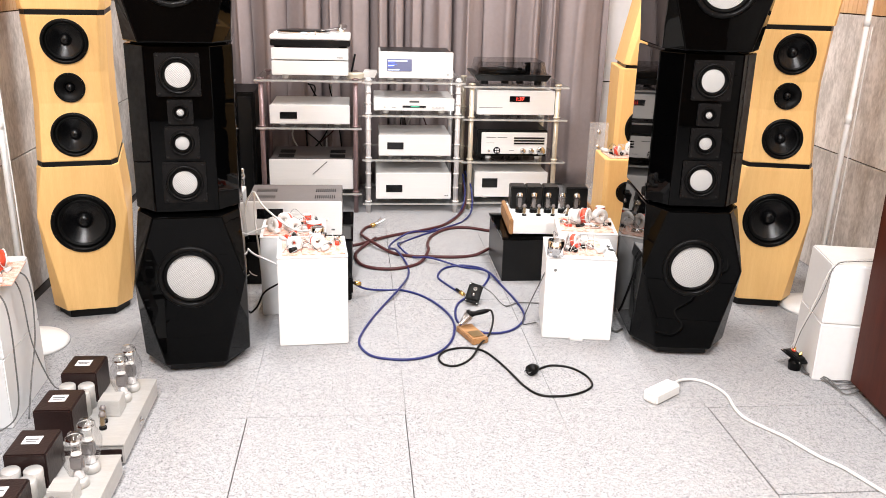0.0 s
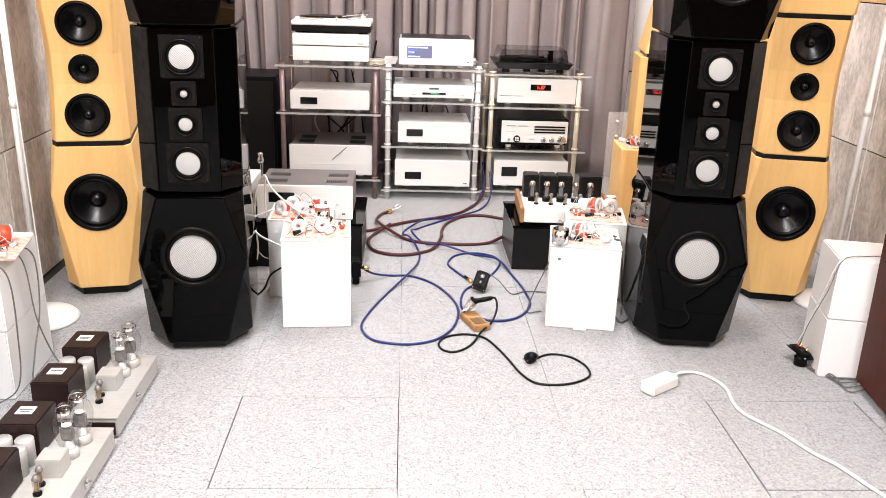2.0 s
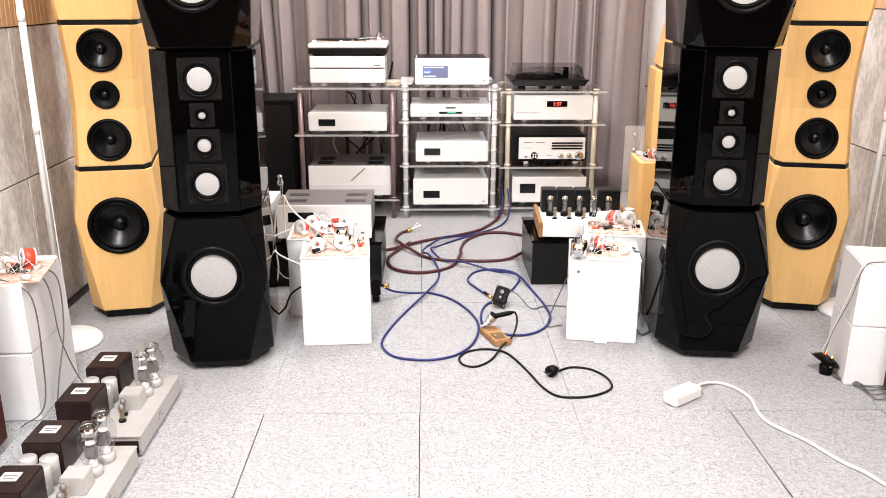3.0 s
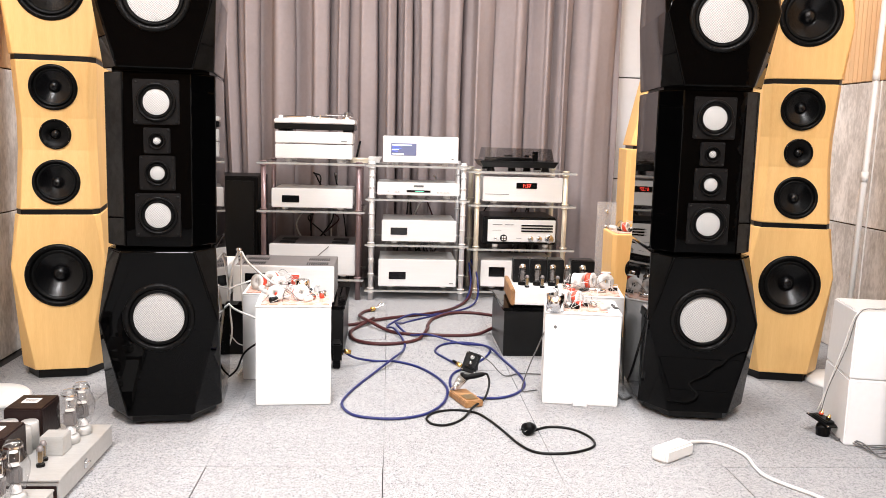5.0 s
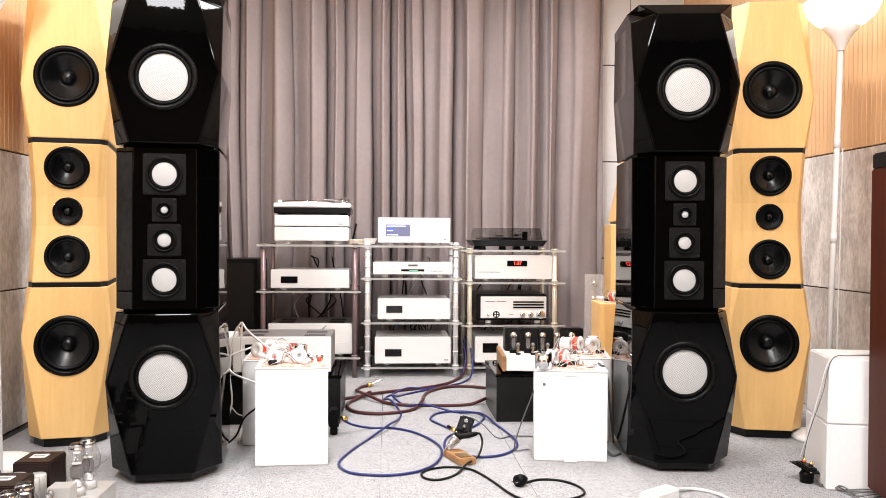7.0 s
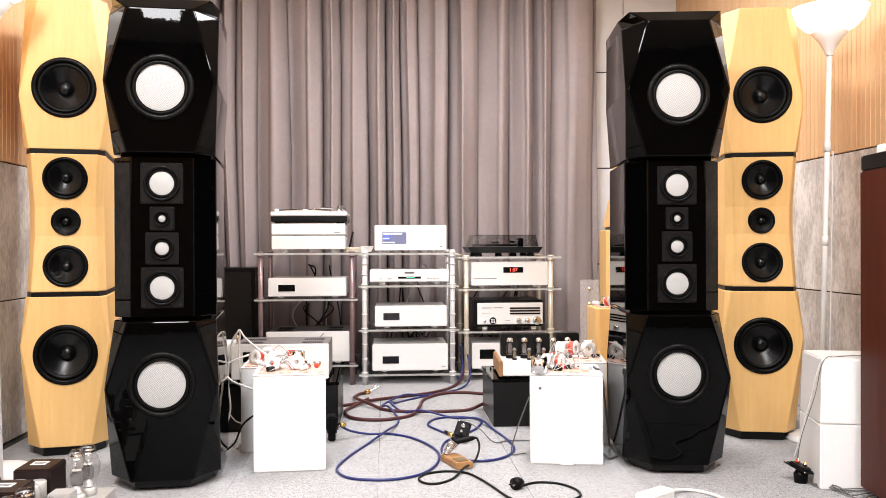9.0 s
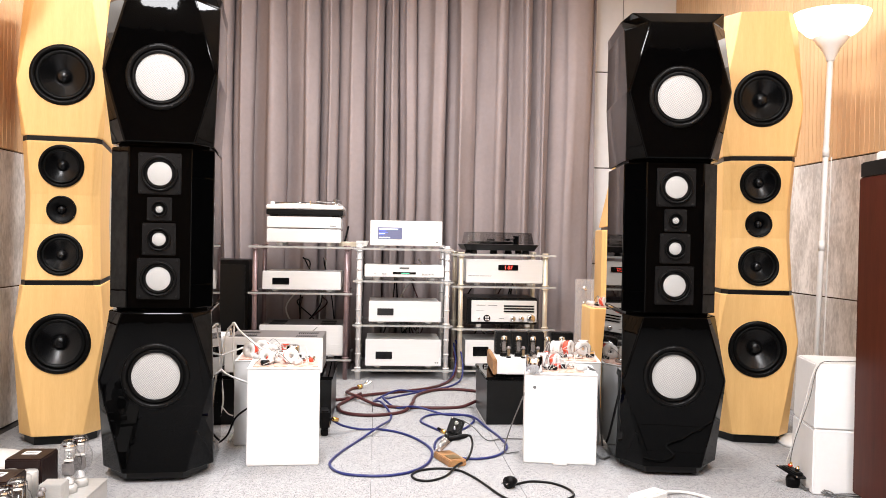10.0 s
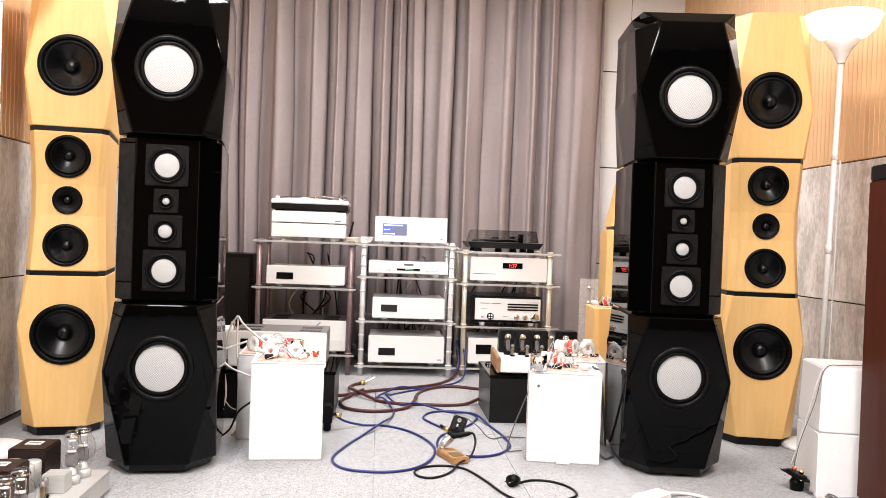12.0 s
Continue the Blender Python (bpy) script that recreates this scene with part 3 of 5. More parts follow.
t = component("power_amplifier", -0.761, -0.277, 3.62, 0.124, 0.314, 0.42, "deep silver power amplifier with a dark vented lid", 0.012, lid=GREY_TOP)
for k in range(6):
    part("front_rib", box(0.474, 0.002, 0.004, 0.0005, at=(0, -0.001, 0.022 + k * 0.011)), SILVER, t)
for x in (-0.15, 0.15):
    for y in (0.11, 0.25):
        part("vent_grille", box(0.09, 0.08, 0.002, at=(x, y, 0.1895)), BLACK_MATT, t, "dark vent field")
part("slash_line", box(0.115, 0.002, 0.004, at=(0.05, -0.002, 0.14), turn=Matrix.Rotation(radians(-42), 4, "Y")), INK, t)
t = component("media_player", -0.127, 0.297, 3.62, 0.774, 0.936, 0.33, "white hi-fi unit with a grey-blue text display", 0.014)
part("display", box(0.142, 0.004, 0.068, 0.001, at=(-0.0957, -0.0005, 0.087)), BLUE_SCREEN, t, "grey-blue lit display")
bars(t, -0.0032, [(-0.160, -0.050, 0.108, 0.114)], BAR_LIGHT)
bars(t, -0.0032, [(-0.160, -0.120, 0.098, 0.102), (-0.160, -0.110, 0.090, 0.094), (-0.160, -0.130, 0.075, 0.079)], BAR_BLUE)
bars(t, -0.0032, [(-0.160, -0.125, 0.083, 0.087), (-0.160, -0.095, 0.058, 0.064)], BAR_LIGHT)
bars(t, -0.0012, [(0.175, 0.187, 0.034, 0.039)], INK)
part("lid_plate", box(0.40, 0.29, 0.004, 0.001, at=(0, 0.17, 0.1615)), BLACK_FLAT, t, "dark lid")
t = component("disc_player", -0.156, 0.311, 3.62, 0.585, 0.676, 0.36, "slim white disc player with a small dark display", 0.018)
part("display", box(0.135, 0.003, 0.012, at=(0.0, -0.0005, 0.042)), SCREEN, t, "narrow dark display")
bars(t, -0.0025, [(-0.02, 0.03, 0.0395, 0.0435)], GREEN_DIGIT)
bars(t, -0.0012, [(-0.028, 0.028, 0.066, 0.076)], INK)
for x in (-0.17, -0.125, -0.11, 0.11, 0.13, 0.15, 0.17):
    part("button", lathe([(0, 0.004), (0.0055, 0.0035), (0.006, 0)], 12, "y"), WHITE_PLASTIC, t, "", pose(x, 0, 0.04), True)
component("amplifier", -0.127, 0.298, 3.62, 0.327, 0.461, 0.38, "silver amplifier with a black display window", 0.012, (-0.077, 0.018, 0.377, 0.418), group=A)
t = component("amplifier", -0.143, 0.304, 3.62, 0.066, 0.235, 0.38, "silver amplifier with a black display window", 0.012, (-0.083, 0.014, 0.120, 0.163), group=A)
bars(t, -0.0012, [(0.186, 0.194, 0.030, 0.036), (0.198, 0.206, 0.030, 0.036)], INK)
t = component("disc_player", 0.453, 0.919, 3.70, 0.559, 0.716, 0.36, "pale disc player with red glowing digits", 0.014)
part("display", box(0.121, 0.004, 0.034, 0.001, at=(0.0215, -0.0005, 0.108)), SCREEN, t, "black display window")
part("tray_line", box(0.14, 0.0012, 0.0025, at=(-0.15, -0.0006, 0.056)), INK, t)
tx = bpy.data.curves.new("digits", "FONT")
tx.body, tx.size, tx.extrude, tx.align_x, tx.align_y = "1:37", 0.030, 0.0006, "CENTER", "CENTER"
tx.materials.append(RED_DIGIT)
lab = new("digits", tx)
lab.parent = t
lab.matrix_basis = pose(0.022, -0.0035, 0.108, 90, 0, 0)
tagged(lab, "red glowing digits")


def tuner():
    t = thing("tuner", pose(0.6875, 3.70, 0.305), "retro black-cased radio with a silver front and knobs", "radio")
    w, h = 0.430, 0.160
    part("case", box(w, 0.36, h, 0.006, at=(-0.012, 0.19, 0.018 + h / 2)), BLACK_FLAT, t, "black case")
    part("front_panel", box(0.398, 0.008, 0.130, 0.002, at=(0, 0.002, 0.018 + h / 2)), SILVER, t)
    for k in range(3):
        part("slot", box(0.185, 0.004, 0.009, at=(0.09, -0.003, 0.130 - k * 0.0165)), BLACK_MATT, t, "dark grille slot")
    bars(t, -0.003, [(-0.17, -0.115, 0.132, 0.135), (-0.10, -0.045, 0.132, 0.135), (-0.03, 0.0, 0.054, 0.056), (-0.17, -0.12, 0.10, 0.101)], INK)
    for x, r in ((0.052, 0.016), (0.103, 0.016), (0.162, 0.026), (-0.155, 0.007)):
        part("knob", lathe([(0, 0.022), (r * 0.85, 0.022), (r, 0.019), (r, 0)], 24, "y"), CHROME, t, "round metal knob", pose(x, -0.002, 0.055), True)
    d = part("selector", lathe([(0, 0.008), (0.020, 0.008), (0.021, 0)], 24, "y"), BLACK_MATT, t, "round dark selector", pose(-0.105, -0.002, 0.055), True)
    for g in (45, 135, 225, 315):
        part("mark", box(0.009, 0.002, 0.009, at=(0.010 * math.cos(radians(g)), -0.008, 0.010 * math.sin(radians(g)))), SILVER, d)
    for x in (-0.15, 0.15):
        for y in (0.04, 0.33):
            part("foot", lathe([(0, 0), (0.016, 0), (0.018, 0.018), (0, 0.018)], 16), WHITE_PLASTIC, t, "", pose(x, y, 0))


tuner()
component("amplifier", 0.455, 0.905, 3.70, 0.057, 0.226, 0.38, "silver amplifier with a large dark display", 0.014, (0.502, 0.596, 0.130, 0.187), group=A)


def turntable_silver():
    t = thing("turntable", pose(-0.51, 3.62, 0.947), "silver turntable with a black record on a dark plinth", "turntable")
    part("plinth", box(0.444, 0.36, 0.034, 0.004, at=(0, 0.18, 0.027)), BLACK_FLAT, t, "dark lower plinth")
    part("top_plate", box(0.446, 0.362, 0.026, 0.005, at=(0, 0.18, 0.0575)), SILVER, t)
    part("platter", lathe([(0, 0.071), (0.148, 0.071), (0.152, 0.079), (0.150, 0.084), (0, 0.084)], 48), CHROME, t, "", pose(-0.045, 0.18, 0), True)
    part("record", lathe([(0, 0.0845), (0.148, 0.0845), (0.15, 0.086), (0.05, 0.087), (0, 0.0875)], 48), BLACK_FLAT, t, "black vinyl record", pose(-0.045, 0.18, 0), True)
    arm = part("tonearm", rod((0.165, 0.27, 0.10), (0.06, 0.06, 0.094), 0.005), CHROME, t)
    part("bearing", lathe([(0, 0.07), (0.028, 0.07), (0.028, 0.085), (0.016, 0.09), (0.014, 0.118), (0, 0.12)], 20), CHROME, arm, "", pose(0.165, 0.27, 0), True)
    part("counterweight", rod((0.165, 0.27, 0.10), (0.19, 0.32, 0.102), 0.015, 16), CHROME, arm)
    part("lever", rod((0.03, 0.015, 0.07), (0.03, 0.015, 0.093), 0.005), CHROME, t)
    part("knob", lathe([(0, 0.088), (0.012, 0.087), (0.013, 0.07)], 16), WHITE_PLASTIC, t, "", pose(-0.19, 0.03, 0), True)
    for x in (-0.18, 0.18):
        for y in (0.04, 0.32):
            part("foot", lathe([(0, 0), (0.024, 0), (0.026, 0.010), (0, 0.010)], 18), BLACK_MATT, t, "", pose(x, y, 0))


def turntable_black():
    t = thing("turntable", pose(0.66, 3.70, 0.748), "black turntable under a clear dust cover", "turntable")
    bm = bmesh.new()
    bmesh.ops.create_cube(bm, size=1)
    for v in bm.verts:
        s = 1.0 if v.co.z > 0 else 0.90
        v.co = Vector((v.co.x * 0.46 * s, v.co.y * 0.37 * s + 0.18, 0.040 + v.co.z * 0.036))
    part("plinth", bm, BLACK_FLAT, t, "black bevelled plinth")
    bm = bmesh.new()
    bmesh.ops.create_cube(bm, size=1)
    for v in bm.verts:
        s = 0.93 if v.co.z > 0 else 1.0
        v.co = Vector((v.co.x * 0.41 * s, v.co.y * 0.33 * s + 0.18, 0.096 + v.co.z * 0.072))
    cover = part("dust_cover", bm, SMOKE, t, "clear dust cover")
    mod = cover.modifiers.new("wall", "SOLIDIFY")
    mod.thickness = 0.003
    part("platter", lathe([(0, 0.06), (0.145, 0.06), (0.145, 0.074), (0, 0.076)], 40), BLACK_MATT, t, "", pose(-0.04, 0.18, 0), True)
    arm = part("tonearm", rod((0.13, 0.24, 0.10), (0.05, 0.08, 0.09), 0.005), CHROME, t)
    part("headshell", box(0.03, 0.04, 0.012, 0.003, at=(0.05, 0.075, 0.088)), BLACK_MATT, arm)
    part("bearing", rod((0.13, 0.24, 0.058), (0.13, 0.24, 0.112), 0.018, 16), BLACK_MATT, arm)
    part("spindle_clip", box(0.05, 0.012, 0.012, 0.003, at=(-0.04, 0.18, 0.085)), CHROME, t)
    for x in (-0.16, 0.16, -0.03, 0.06):
        part("foot", lathe([(0, 0), (0.024, 0), (0.02, 0.024), (0, 0.024)], 18), BLACK_MATT, t, "", pose(x, 0.05 if abs(x) > 0.1 else 0.1, 0))
    for x in (-0.16, 0.16):
        part("foot", lathe([(0, 0), (0.024, 0), (0.02, 0.024), (0, 0.024)], 18), BLACK_MATT, t, "", pose(x, 0.32, 0))


turntable_silver()
turntable_black()
t = thing("tape_tin", pose(-0.262, 3.70, 0.777), "round brass-coloured tin on the glass shelf", "tin")
part("body", lathe([(0, 0), (0.05, 0), (0.05, 0.022), (0, 0.022)], 28), BRASSY, t)
part("lid", lathe([(0.052, 0.0), (0.0525, 0.010), (0.05, 0.013), (0, 0.013)], 28), BRASSY, t, "", pose(0, 0, 0.016))
tagged(part("pen", rod((-0.285, 3.80, 0.789), (-0.262, 3.83, 0.90), 0.006), BLACK_MATT), "black antenna stub standing on the shelf", "antenna")
for k in range(4):
    tagged(part("booklet", box(0.075, 0.12, 0.008, 0.001, at=(-0.185 + 0.004 * k, 3.76, 0.7835 + k * 0.0085)), WHITE_PLASTIC), "thin pale booklet in a small pile", "booklet", "booklets on the rack")

# ---- stands, amplifiers and cartons on the floor ----
def plinth_box(u0, u1, v0, v1, h, label):
    t = thing("equipment_stand", pose((u0 + u1) / 2, v0, 0), label, "stand", "black equipment stands")
    w, d = u1 - u0, v1 - v0
    part("body", box(w - 0.012, d - 0.012, h - 0.014, 0.002, at=(0, d / 2, (h - 0.014) / 2)), BLACK_FLAT, t)
    part("top_slab", box(w, d, 0.014, 0.003, at=(0, d / 2, h - 0.007)), BLACK_GLOSS, t, "glossy black top slab")
    return t


t = plinth_box(-1.20, -0.268, 2.372, 2.84, 0.214, "low wide black equipment stand on the carpet")
# White tube added in the shape of a cable's reflection in the gloss.
part("chevron", tube([(-0.085, 0.003, 0.040), (-0.062, 0.003, 0.050), (-0.025, 0.003, 0.085), (0.012, 0.003, 0.050), (0.035, 0.003, 0.040)], 0.0028, 6), WHITE_PLASTIC, t, "thin white line drawn for a cable's reflection")
plinth_box(0.413, 0.83, 2.385, 2.82, 0.214, "low black equipment stand on the carpet")
t = component("integrated_amplifier", -0.742, -0.316, 2.385, 0.216, 0.383, 0.335, "silver integrated amplifier with a grey vented lid", 0.012, (-0.690, -0.575, 0.305, 0.350), lid=GREY_TOP)
for x in (-0.135, 0.135):
    for y in (0.10, 0.22):
        for k in range(10):
            part("vent_slot", box(0.004, 0.05, 0.003, at=(x + k * 0.0095 - 0.043, y, 0.1645)), BLACK_MATT, t)
for x in (0.09, 0.12, 0.145):
    part("button", lathe([(0, 0.004), (0.007, 0.0035), (0.008, 0)], 12, "y"), WHITE_PLASTIC, t, "", pose(x, 0, 0.085), True)
bars(t, -0.0012, [(0.165, 0.180, 0.035, 0.042)], INK)
component("power_amplifier", -1.19, -0.775, 2.40, 0.216, 0.372, 0.34, "silver amplifier half hidden by the black loudspeaker", 0.012, (-0.845, -0.812, 0.255, 0.315))


def carton(x, y, w, d, h, rz, z=0.0, flap=True):
    t = thing("carton", pose(x, y, z, 0, 0, rz), "white cardboard carton standing on the carpet", "carton", "white cartons")
    part("body", box(w, d, h - 0.004, 0.003, at=(w / 2, d / 2, (h - 0.004) / 2)), WHITE_CARD, t)
    part("lid", box(w + 0.002, d + 0.002, 0.0035, 0.001, at=(w / 2, d / 2, h - 0.0018)), WHITE_CARD, t, "closed flat lid")
    if flap:
        part("tab", box(0.055, 0.002, 0.012, 0.0005, at=(w / 2, -0.002, h - 0.014)), WHITE_CARD, t, "folded cardboard tab")
        part("tab", box(0.05, 0.016, 0.010, 0.0005, at=(w / 2, -0.009, 0.006)), WHITE_CARD, t, "folded cardboard tab")
        part("hole", lathe([(0, 0.0006), (0.006, 0.0006), (0.006, -0.001)], 14, "y"), INK, t, "small punched hole", pose(0.036, 0, h - 0.052))
    return t


carton(-0.539, 1.690, 0.258, 0.26, 0.352, 4, flap=False)
carton(-0.636, 2.005, 0.26, 0.26, 0.335, 2, flap=False)
carton(0.475, 1.736, 0.268, 0.27, 0.335, -9)
carton(0.592, 2.06, 0.25, 0.27, 0.335, -9, flap=False)


# ---- crossover boards with coils ----
def coil(parent, at, r, h, turn, wind):
    bob = part("coil", lathe([(r * 0.3, -h / 2), (r, -h / 2), (r, -h / 2 + 0.003), (r * 0.35, -h / 2 + 0.004), (r * 0.35, h / 2 - 0.004), (r, h / 2 - 0.003), (r, h / 2), (r * 0.3, h / 2), (r * 0.3, -h / 2)], 28), WHITE_PLASTIC, parent, "white plastic coil former", pose(*at, *turn), True)
    part("winding", lathe([(r * 0.36, -h / 2 + 0.004), (r * 0.93, -h / 2 + 0.004), (r * 0.95, 0), (r * 0.93, h / 2 - 0.004), (r * 0.36, h / 2 - 0.004)], 28), wind, bob, "wound coil wire", None, True)
    return bob


def crossover(m, w, d, coils, seed, can=None):
    rng = random.Random(seed)
    t = thing("crossover_board", m, "loudspeaker crossover board with red and white coils", "circuit board", "crossover boards")
    part("board", box(w, d, 0.004, at=(0, 0, 0.002)), PCB, t, "copper-coloured circuit board")
    for x, y, z, r, h, turn, red in coils:
        coil(t, (x, y, 0.004 + (z - 0.004) * 0.86), r * 0.86, h * 0.9, turn, RED_PLASTIC if red else WHITE_PLASTIC)
    for k in range(14):
        x, y = rng.uniform(-w / 2 + 0.02, w / 2 - 0.02), rng.uniform(-d / 2 + 0.015, d / 2 - 0.015)
        r, l, g = rng.uniform(0.005, 0.011), rng.uniform(0.02, 0.045), rng.uniform(0, 3.14)
        a = Vector((x, y, 0.004 + r))
        b = a + Vector((l * math.cos(g), l * math.sin(g), 0))
        part("resistor" if k % 2 else "capacitor", rod(a, b, r, 12), (WHITE_PLASTIC, BLACK_CABLE, CHROME, RED_PLASTIC, WHITE_PLASTIC)[k % 5], t, "", None, True)
    for k in range(15):
        a = Vector((rng.uniform(-w / 2, w / 2), rng.uniform(-d / 2, d / 2), 0.008))
        b = Vector((rng.uniform(-w / 2, w / 2), rng.uniform(-d / 2, d / 2), 0.008))
        mid = (a + b) / 2 + Vector((rng.uniform(-0.03, 0.03), rng.uniform(-0.03, 0.03), rng.uniform(0.02, 0.06)))
        part("wire", tube([a, mid, b], 0.0010, 5, 8), (WHITE_CABLE, WHITE_CABLE, GREY_CABLE)[k % 3], t, "", None, True)
    if can:
        part("capacitor_can", lathe([(0, 0.004), (0.026, 0.004), (0.026, 0.058), (0.022, 0.060), (0, 0.060)], 24), CHROME, t, "silver can capacitor", pose(*can), True)
    return t


crossover(pose(-0.415, 1.83, 0.3525, 0, 0, 4), 0.235, 0.22, [(-0.07, -0.05, 0.032, 0.033, 0.035, (75, 0, -12), False), (0.015, -0.035, 0.034, 0.033, 0.035, (75, 0, 15), True), (0.01, 0.05, 0.030, 0.03, 0.03, (0, 0, 0), False)], 3, (0.02, 0.06, 0))
crossover(pose(-0.51, 2.13, 0.336, 0, 0, 2), 0.235, 0.22, [(-0.075, -0.05, 0.036, 0.036, 0.034, (80, 0, -35), True), (-0.035, 0.02, 0.036, 0.036, 0.034, (80, 0, -20), True), (0.0, -0.06, 0.032, 0.033, 0.05, (85, 0, 30), False), (0.085, -0.05, 0.028, 0.037, 0.036, (0, 0, 0), True), (0.055, 0.03, 0.034, 0.02, 0.05, (0, 0, 0), True)], 5)
crossover(pose(0.61, 1.85, 0.3355, 0, 0, -9), 0.21, 0.20, [(-0.045, -0.005, 0.036, 0.034, 0.036, (85, 0, 70), False), (0.0, 0.0, 0.034, 0.032, 0.03, (80, 0, 55), True)], 7)
t = thing("tin_can", pose(0.512, 1.755, 0.3355), "small bare metal can on a carton", "tin")
part("body", lathe([(0, 0), (0.032, 0), (0.032, 0.062), (0.030, 0.062), (0.030, 0.006), (0, 0.006)], 28), CHROME, t, "", None, True)
crossover(pose(0.735, 2.17, 0.3355, 0, 0, -9), 0.22, 0.22, [(-0.045, 0.0, 0.042, 0.040, 0.045, (85, 0, 62), False), (0.0, 0.02, 0.042, 0.040, 0.036, (85, 0, 62), True), (0.065, 0.035, 0.040, 0.037, 0.03, (82, 0, 20), False), (0.07, 0.08, 0.06, 0.025, 0.03, (0, 0, 0), True)], 9)
crossover(pose(1.105, 2.88, 0.5005, 0, 0, 0), 0.19, 0.18, [(-0.04, -0.02, 0.03, 0.027, 0.03, (80, 0, 50), True), (0.04, -0.01, 0.042, 0.040, 0.04, (70, 0, -30), False), (0.07, -0.06, 0.03, 0.028, 0.03, (80, 0, 20), True)], 12)


# ---- valve amplifiers ----
def valve(parent, at, s=1.0):
    """A large glass valve with its white socket and grey plates inside."""
    v = part("valve", lathe([(0.012, 0.028), (0.022, 0.034), (0.031, 0.065), (0.033, 0.085), (0.027, 0.105), (0.021, 0.112), (0.021, 0.128), (0.014, 0.138), (0, 0.140)], 24), TUBE_GLASS, parent, "large clear glass valve", pose(*at) @ Matrix.Scale(s, 4), True)
    v.visible_shadow = False
    part("socket", lathe([(0, 0), (0.022, 0), (0.022, 0.016), (0.017, 0.022), (0, 0.022)], 20), ALU, v, "white ceramic socket", None, True)
    part("plate", box(0.030, 0.018, 0.036, 0.004, at=(0, 0, 0.062)), GREY_TOP, v, "grey inner plate")
    part("stem", lathe([(0.013, 0.024), (0.012, 0.034), (0.006, 0.044), (0, 0.045)], 16), SATIN, v, "pale glass stem", None, True)
    for x in (-0.008, 0.008):
        part("support_wire", rod((x, 0, 0.03), (x * 1.5, 0, 0.115), 0.0009, 6), CHROME, v)
    for z, r in ((0.084, 0.012), (0.112, 0.009)):
        part("mica_disc", lathe([(0, z), (r, z), (r, z + 0.0015), (0, z + 0.0015)], 18), WHITE_PLASTIC, v, "pale mica disc")
    part("getter", lathe([(0.0205, 0.1245), (0.0190, 0.1285)], 20), CHROME, v, "silvery coating inside the glass", None, True)
    return v


def small_valve(parent, at):
    v = part("small_valve", lathe([(0.009, 0.006), (0.0095, 0.045), (0.006, 0.053), (0, 0.055)], 14), TUBE_GLASS, parent, "small glass valve", pose(*at), True)
    part("core", box(0.011, 0.009, 0.030, 0.002, at=(0, 0, 0.025)), BRONZE, v)
    part("cap", lathe([(0.0097, 0.043), (0.0097, 0.046), (0.006, 0.0545), (0, 0.056)], 14), GREY_TOP, v, "", None, True)
    part("base", lathe([(0, 0), (0.011, 0), (0.011, 0.007), (0, 0.007)], 14), BLACK_MATT, v)


def triode_amp(m):
    t = thing("valve_amplifier", m, "aluminium valve amplifier chassis with dark brown transformers", "valve amplifier", "valve amplifiers on the floor")
    part("chassis", box(0.255, 0.41, 0.056, 0.002, at=(0, 0, 0.036)), ALU, t)
    part("top_plate", box(0.259, 0.414, 0.005, 0.001, at=(0, 0, 0.0665)), ALU, t)
    part("near_panel", box(0.245, 0.004, 0.040, 0.001, at=(0, -0.207, 0.034)), DARK_BROWN, t, "dark end panel")
    for x in (-0.10, 0.10):
        for y in (-0.17, 0.17):
            part("foot", lathe([(0, 0), (0.012, 0), (0.013, 0.009), (0, 0.009)], 14), BLACK_MATT, t, "", pose(x, y, 0))
    z = 0.069
    for y in (0.113, -0.121):
        b = part("transformer", box(0.105, 0.130, 0.100, 0.004, at=(0, 0, 0.05)), DARK_BROWN, t, "dark brown transformer cover", pose(-0.062, y, z))
        p = part("name_plate", box(0.045, 0.040, 0.0015, 0.0005, at=(-0.004, 0.008, 0.1006)), WHITE_PLASTIC, b, "small pale label")
        part("marking", box(0.034, 0.005, 0.001, at=(-0.004, 0.010, 0.1016)), INK, p)
        part("marking", box(0.026, 0.004, 0.001, at=(-0.004, 0.000, 0.1016)), INK, p)
    for x in (-0.088, -0.033):
        for y in (-0.027, 0.022):
            part("capacitor_can", lathe([(0, 0), (0.0235, 0), (0.0235, 0.072), (0.021, 0.075), (0, 0.075)], 22), ALU, t, "white aluminium can capacitor", pose(x, y, z), True)
    part("cover_box", box(0.062, 0.064, 0.052, 0.002, at=(0.048, -0.013, z + 0.026)), ALU, t, "small grey cover")
    valve(t, (0.070, 0.130, z), 1.1)
    valve(t, (0.062, 0.060, z), 1.1)
    small_valve(t, (0.040, -0.075, z))
    small_valve(t, (0.048, -0.115, z))
    s = part("switch", box(0.003, 0.022, 0.024, 0.001, at=(0.129, -0.02, 0.038)), CHROME, t, "small toggle switch plate")
    part("lever", rod((0.130, -0.02, 0.038), (0.142, -0.02, 0.046), 0.003, 8), CHROME, s)
    return t


one = triode_amp(pose(-1.030, 1.090, 0))
copy_thing(one, pose(-1.022, 0.625, 0))


